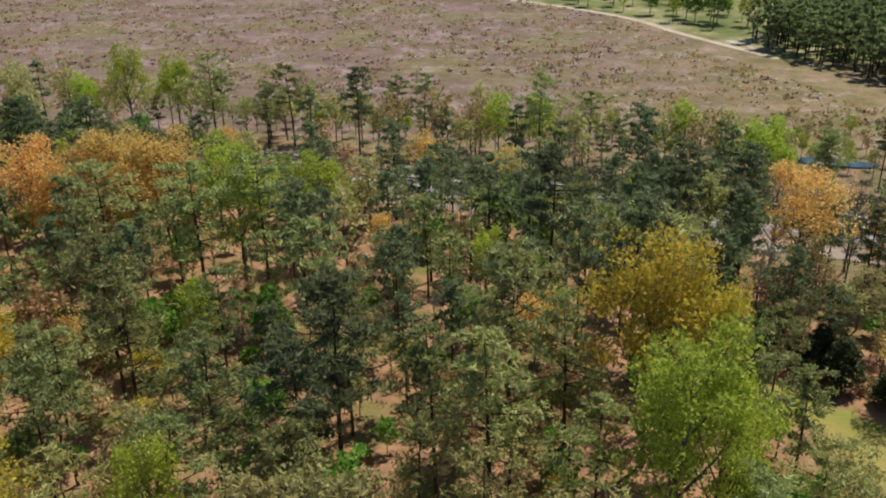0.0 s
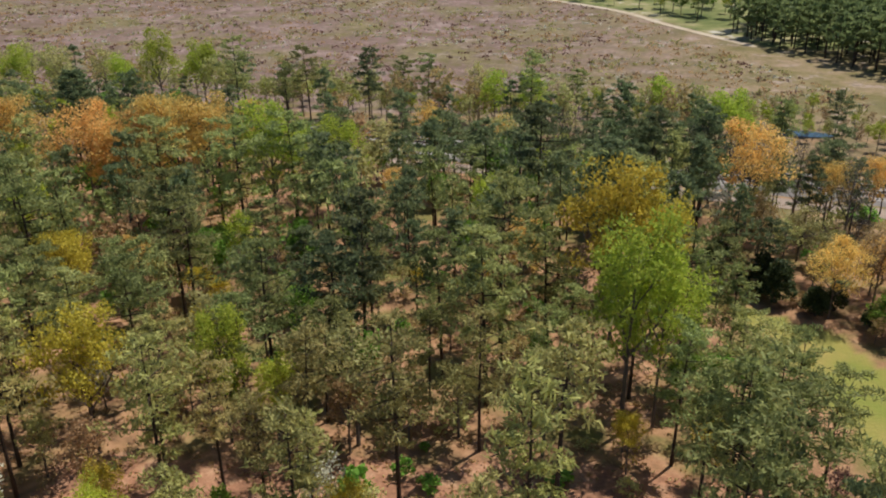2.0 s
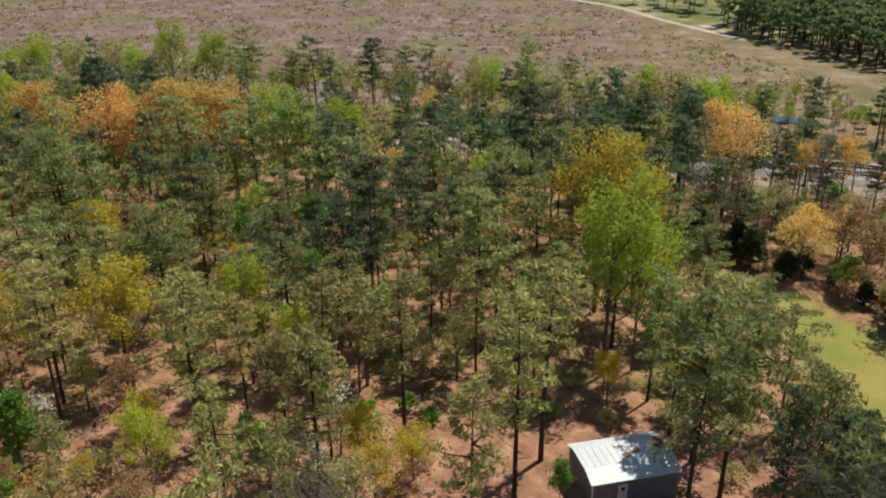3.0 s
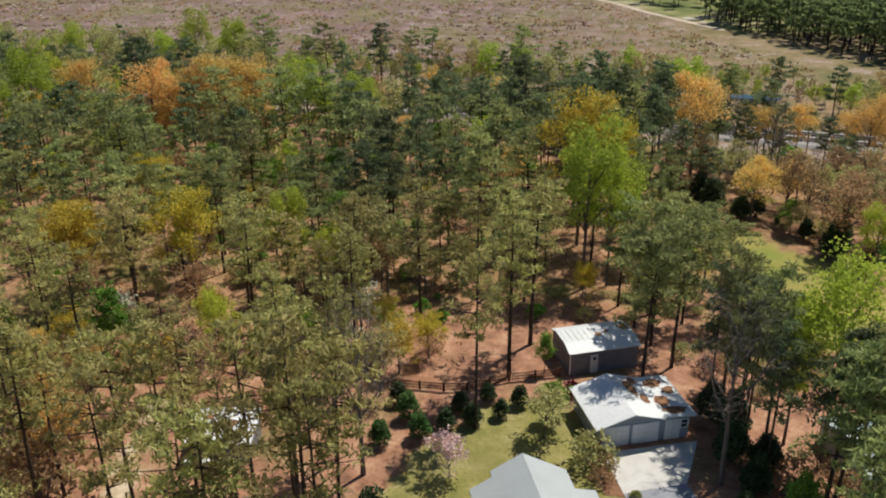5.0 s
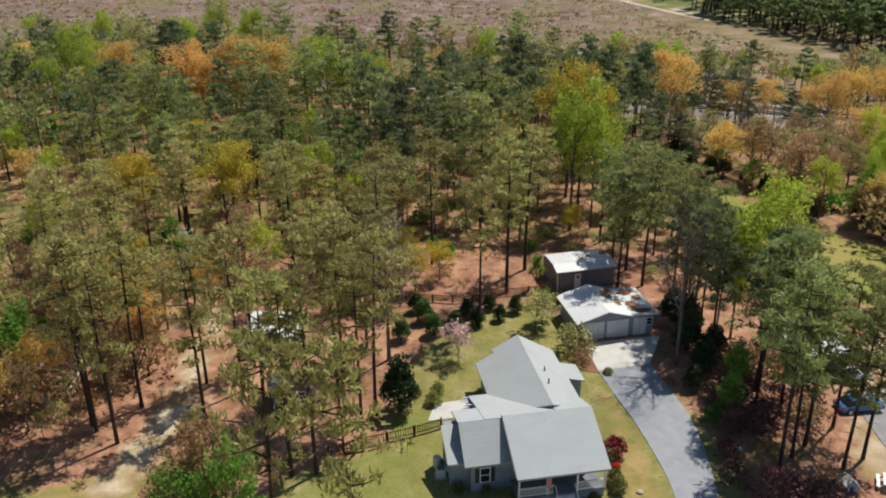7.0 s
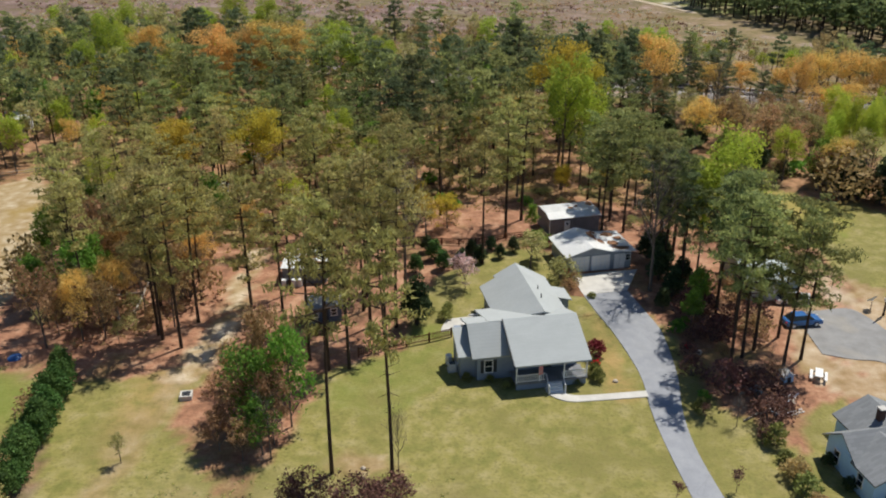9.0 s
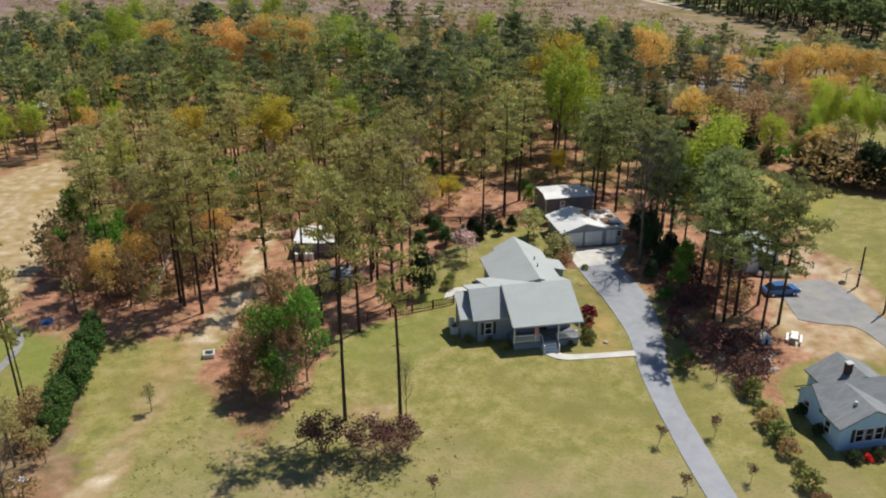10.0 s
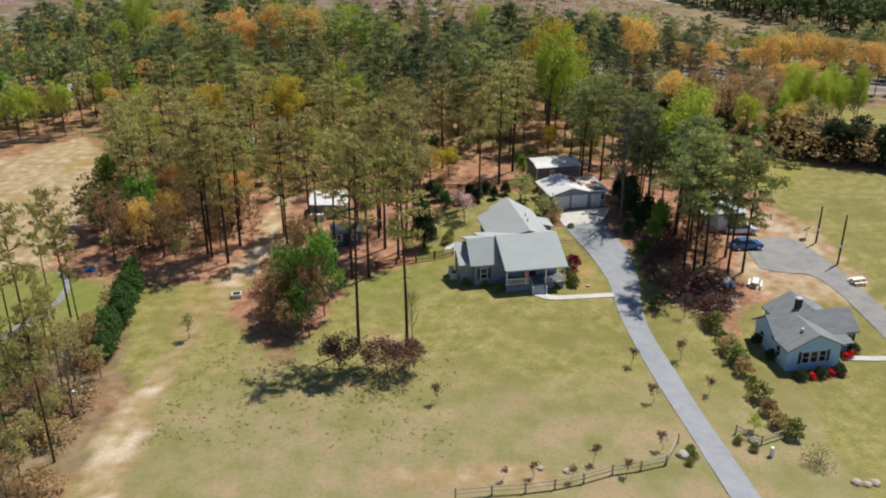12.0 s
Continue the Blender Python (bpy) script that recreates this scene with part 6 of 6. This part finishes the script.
picnic_table(34.9, -6.3, 70); picnic_table(48.3, -4.4, 15)
hut = thing("dog_house", 31.4, -6.8, 15, None, "small pale blue dog house under the pines", "dog house")
prism_part("wall_block", [(-0.5, 0), (-0.5, 0.7), (0, 1.1), (0.5, 0.7), (0.5, 0)], "y", -0.6, 0.6, PALE_SIDING, hut)
# no opening is cut: a dark panel stands for its shaded inside
box_part("doorway", (-0.2, 0.2, -0.63, -0.6, 0.02, 0.6), DARK_TRIM_AND_SHADE, hut)
for s in (-1, 1):
    slab_part("roof_board", [(0, -0.7, 1.2), (s * 0.68, -0.7, 0.66), (s * 0.68, 0.7, 0.66), (0, 0.7, 1.2)], 0.05, WHITE_METAL, hut)
well = thing("well_box", -29.4, -14.2, 12, None, "square concrete well box with an open dark top", "well box")
# the inner dark plate paints in the shade of the open box
for nm, b in (("side_wall", (-0.6, 0.6, -0.6, -0.42, -0.1, 0.5)), ("side_wall", (-0.6, 0.6, 0.42, 0.6, -0.1, 0.5)), ("side_wall", (-0.6, -0.42, -0.42, 0.42, -0.1, 0.5)), ("side_wall", (0.42, 0.6, -0.42, 0.42, -0.1, 0.5)), ("cover", (-0.42, 0.42, -0.42, 0.42, -0.1, 0.2))):
    box_part(nm, b, DARK_TRIM_AND_SHADE if nm == "cover" else CONCRETE, well, "", 0.02)


def barrel(x, y, mat, label, r=0.32, high=0.95):
    ob = thing("barrel", x, y, 0, None, label, "barrel", "barrels")
    bm = bmesh.new()
    bmesh.ops.create_cone(bm, cap_ends=True, segments=16, radius1=r, radius2=r, depth=high, matrix=Matrix.Translation((0, 0, high / 2)))
    bmesh.ops.bevel(bm, geom=bm.edges[:], offset=0.03, segments=1, affect="EDGES")
    part("drum", bm, mat, ob)
    bm = bmesh.new()
    bmesh.ops.create_cone(bm, cap_ends=True, segments=16, radius1=r * 1.06, radius2=r * 1.0, depth=0.08, matrix=Matrix.Translation((0, 0, high + 0.02)))
    part("lid", bm, mat, ob)


for k, (x, y) in enumerate(((-25.3, 10.7), (-24.6, 10.9), (-24.0, 10.8), (-23.3, 10.9))):
    barrel(x, y, WHITE_METAL if k != 1 else DARK_TRIM_AND_SHADE, "white lidded barrel before the shed" if k != 1 else "dark lidded barrel before the shed")
barrel(-3.6, -6.7, WHITE_METAL, "white lidded bin beside the house wall", 0.35, 1.0)
ac = thing("air_conditioner", -3.2, -7.9, 13, None, "white boxy air conditioner beside the house wall", "air conditioner")
box_part("casing", (-0.4, 0.4, -0.4, 0.4, 0.08, 0.85), WHITE_METAL, ac, "", 0.03)
box_part("base_pad", (-0.5, 0.5, -0.5, 0.5, -0.05, 0.08), CONCRETE, ac)
for k in range(5):
    box_part("grille_slat", (-0.3, 0.3, -0.28 + 0.13 * k, -0.22 + 0.13 * k, 0.85, 0.88), DARK_TRIM_AND_SHADE, ac)
ribbon("patio", [(-4.9, -0.2), (-4.7, 1.2), (-4.3, 2.6)], [(-1.2, 0.6), (-1.1, 2.0), (-1.0, 3.4)], 0.06, CONCRETE, "pale paved patio beside the house", "patio", 3, 2)
ribbon("flower_bed", [(10.3, 8.4), (10.0, 10.5), (9.7, 12.6)], [(12.6, 8.2), (11.6, 10.8), (11.0, 13.2)], 0.05, LITTER, "brown mulched flower bed beside the apron", "flower bed", 3, 2)
ribbon("front_bed", [(33.9, -26.9), (36.4, -26.3), (39.9, -25.6)], [(33.5, -25.2), (36.2, -24.7), (39.4, -24.0)], 0.06, LITTER, "mulched flower bed before the cottage", "flower bed", 3, 2)
ribbon("west_path", [(-57.5, -6), (-52.4, -11), (-51.2, -17), (-52.4, -22), (-54, -27)], [(-56.5, -6.8), (-51.4, -11.4), (-50.2, -17.4), (-51.2, -22.6), (-52.6, -27.6)], 0.05, GRAVEL, "narrow pale gravel path across the western lawn", "path", 4, 2)
ribbon("cottage_path", [(40.2, -22.2), (43, -22.4), (47.5, -22.2)], [(40.3, -21.4), (43, -21.5), (47.3, -21.4)], 0.07, CONCRETE, "narrow concrete path to the cottage door", "path", 4, 2)
port = thing("carport", 52.6, -13.6, 12, None, "white-roofed open carport on posts over a concrete slab", "carport")
slab_part("roof", [(0, 0, 2.5), (5, 0, 2.5), (5, 5, 2.75), (0, 5, 2.75)], 0.12, WHITE_METAL, port)
box_part("slab", (0, 5, 0, 5, -0.1, 0.12), CONCRETE, port)
for u, v in ((0.15, 0.15), (4.85, 0.15), (0.15, 4.85), (4.85, 4.85)):
    box_part("post", (u - 0.07, u + 0.07, v - 0.07, v + 0.07, 0.1, 2.45), WHITE_PAINT, port)


def plank_heap(x, y, turn, n, seed, label):
    """A loose heap of boards, each lying its own way."""
    rng = random.Random(seed)
    ob = thing("board_heap", x, y, turn, None, label, "boards", "scrap heaps")
    for k in range(n):
        v, f = box_data(-rng.uniform(0.5, 1.2), rng.uniform(0.5, 1.2), -0.1, 0.1, 0, 0.04)
        m = pose(rng.uniform(-0.5, 0.5), rng.uniform(-0.5, 0.5), 0.03 + 0.05 * k, 0, rng.uniform(-3, 3), rng.uniform(-50, 50))
        part_of("board", [m @ Vector(p) for p in v], f, (PALE_BARK, WHITE_PAINT, PALE_SIDING)[k % 3], ob)


plank_heap(28.9, -12.2, 20, 7, 3, "heap of pale and blue boards under the pines"); plank_heap(30.9, -10.2, 70, 5, 4, "heap of pale scrap boards under the pines"); plank_heap(27.2, -9.2, 0, 5, 5, "heap of weathered boards in the thicket")
plank_heap(-53.5, -27.5, 10, 9, 6, "pile of pale boards on the western lawn"); plank_heap(-39.2, -35.5, 40, 6, 7, "heap of bleached branches and boards at the wood edge")
lad = thing("ladder", 30.4, -12.6, 25, None, "pale ladder lying on the ground", "ladder")
for s in (-0.22, 0.22):
    box_part("stile", (-1.3, 1.3, s - 0.03, s + 0.03, 0.05, 0.13), WHITE_METAL, lad)
for k in range(8):
    box_part("rung", (-1.15 + 0.33 * k, -1.1 + 0.33 * k, -0.22, 0.22, 0.07, 0.11), WHITE_METAL, lad)
post = thing("marker_post", 27.2, -40.5, 0, None, "short white marker post in the lawn", "post")
box_part("shaft", (-0.16, 0.16, -0.16, 0.16, -0.1, 1.0), WHITE_PAINT, post, "", 0.03)


def log(a, b, r, lift):
    v, f = tube_data([(a[0], a[1], ground_z(*a) + lift[0]), ((a[0] + b[0]) / 2, (a[1] + b[1]) / 2 + 0.15, (ground_z(*a) + ground_z(*b) + lift[0] + lift[1]) / 2), (b[0], b[1], ground_z(*b) + lift[1])], [r, r * 0.85, r * 0.5], 8)
    tagged(part_of("fallen_log", v, f, PALE_BARK), "bleached fallen pine log in the wood", "log", "fallen logs")


log((-41.9, -0.2), (-44.8, 4.6), 0.2, (0.15, 4.0)); log((-41.4, 2.6), (-41.6, 8.5), 0.17, (0.15, 1.6)); log((-46, 7), (-42.5, 8.3), 0.15, (0.12, 0.12)); log((26.0, -10), (28.4, -8.6), 0.14, (0.12, 0.1)); log((27.8, -12.6), (25.2, -14.4), 0.16, (0.14, 0.12))
tarp = thing("blue_tarp", -50.5, -7.6, 20, None, "crumpled blue tarpaulin heap at the wood edge", "tarpaulin")
bm = bmesh.new()
bmesh.ops.create_icosphere(bm, subdivisions=2, radius=0.8)
for q in bm.verts:
    q.co *= 1 + 0.3 * noise.noise(q.co * 2)
    q.co.z = max(q.co.z * 0.4, -0.05)
part("sheet", bm, plain("blue_tarpaulin", (0.05, 0.16, 0.42, 1), None, 4, 0.4), tarp)

# slash, stumps and tufts over the cleared field, and tufts in the lawn
rng = np.random.default_rng(77)


def tufts(name, x, y, size, mat, label, category, up=0.25):
    z = np.array([ground_z(a, b) for a, b in zip(x, y)])
    c = np.repeat(np.stack([x, y, z + up * size], 1), 7, 0) + rng.normal(size=(7 * len(x), 3)) * (size * 0.6, size * 0.6, size * 0.22)
    c[:, 2] = np.maximum(c[:, 2], np.repeat(z, 7) + 0.03)
    tagged(new(name, leaf_mesh(name, c, size * 0.55, mat, 1.1, 0.4, rng)), label, category, "", "stuff")


def field_spots(n, lo=162, hi=372):
    y = lo + (hi - lo) * rng.uniform(0, 1, n) ** 1.2
    x = rng.uniform(-0.62, 0.36, n) * (y + 50)
    heap = np.array([noise.noise((a * 0.035, b * 0.05, 2.0 + 0.01 * n)) for a, b in zip(x, y)])
    ok = (heap > -0.05) & (x < np.interp(y, [160, 200, 250, 300, 372], [88, 72, 55, 42, -5])) & (y > 168 - 0.14 * x)
    return x[ok], y[ok]


for name, n, s, key, text in (("field_slash", 2600, 0.8, "plum", "grey-brown slash over the cleared field"), ("field_brush", 3200, 0.9, "rust", "dry brown brush over the cleared field"), ("field_growth", 2000, 1.1, "pale", "yellow-green regrowth over the cleared field"), ("field_debris", 2000, 0.7, "white", "bleached wood debris over the cleared field")):
    x, y = field_spots(n)
    tufts(name, x, y, s, LEAF[key], text, "brush")
x, y = rng.uniform(-30, -2, 420), rng.uniform(-44, -24, 420)
ok = (line_gap([(15, 0), (18.3, -12), (20, -27), (22.5, -42), (24, -58)], x, y) > 3.2) & ~((x > -5) & (x < 17) & (y > -14.5))
tufts("lawn_growth", x[ok], y[ok], 0.22, LEAF["pine"], "darker grass tufts in the lawn", "grass", 0.1)
x, y = rng.uniform(-52, 30, 2600), rng.uniform(-6, 84, 2600)
ok = inside(WOOD, x, y)
tufts("floor_growth", x[ok], y[ok], 0.5, LEAF["rust"], "dead bracken and twigs on the wood floor", "brush", 0.15)
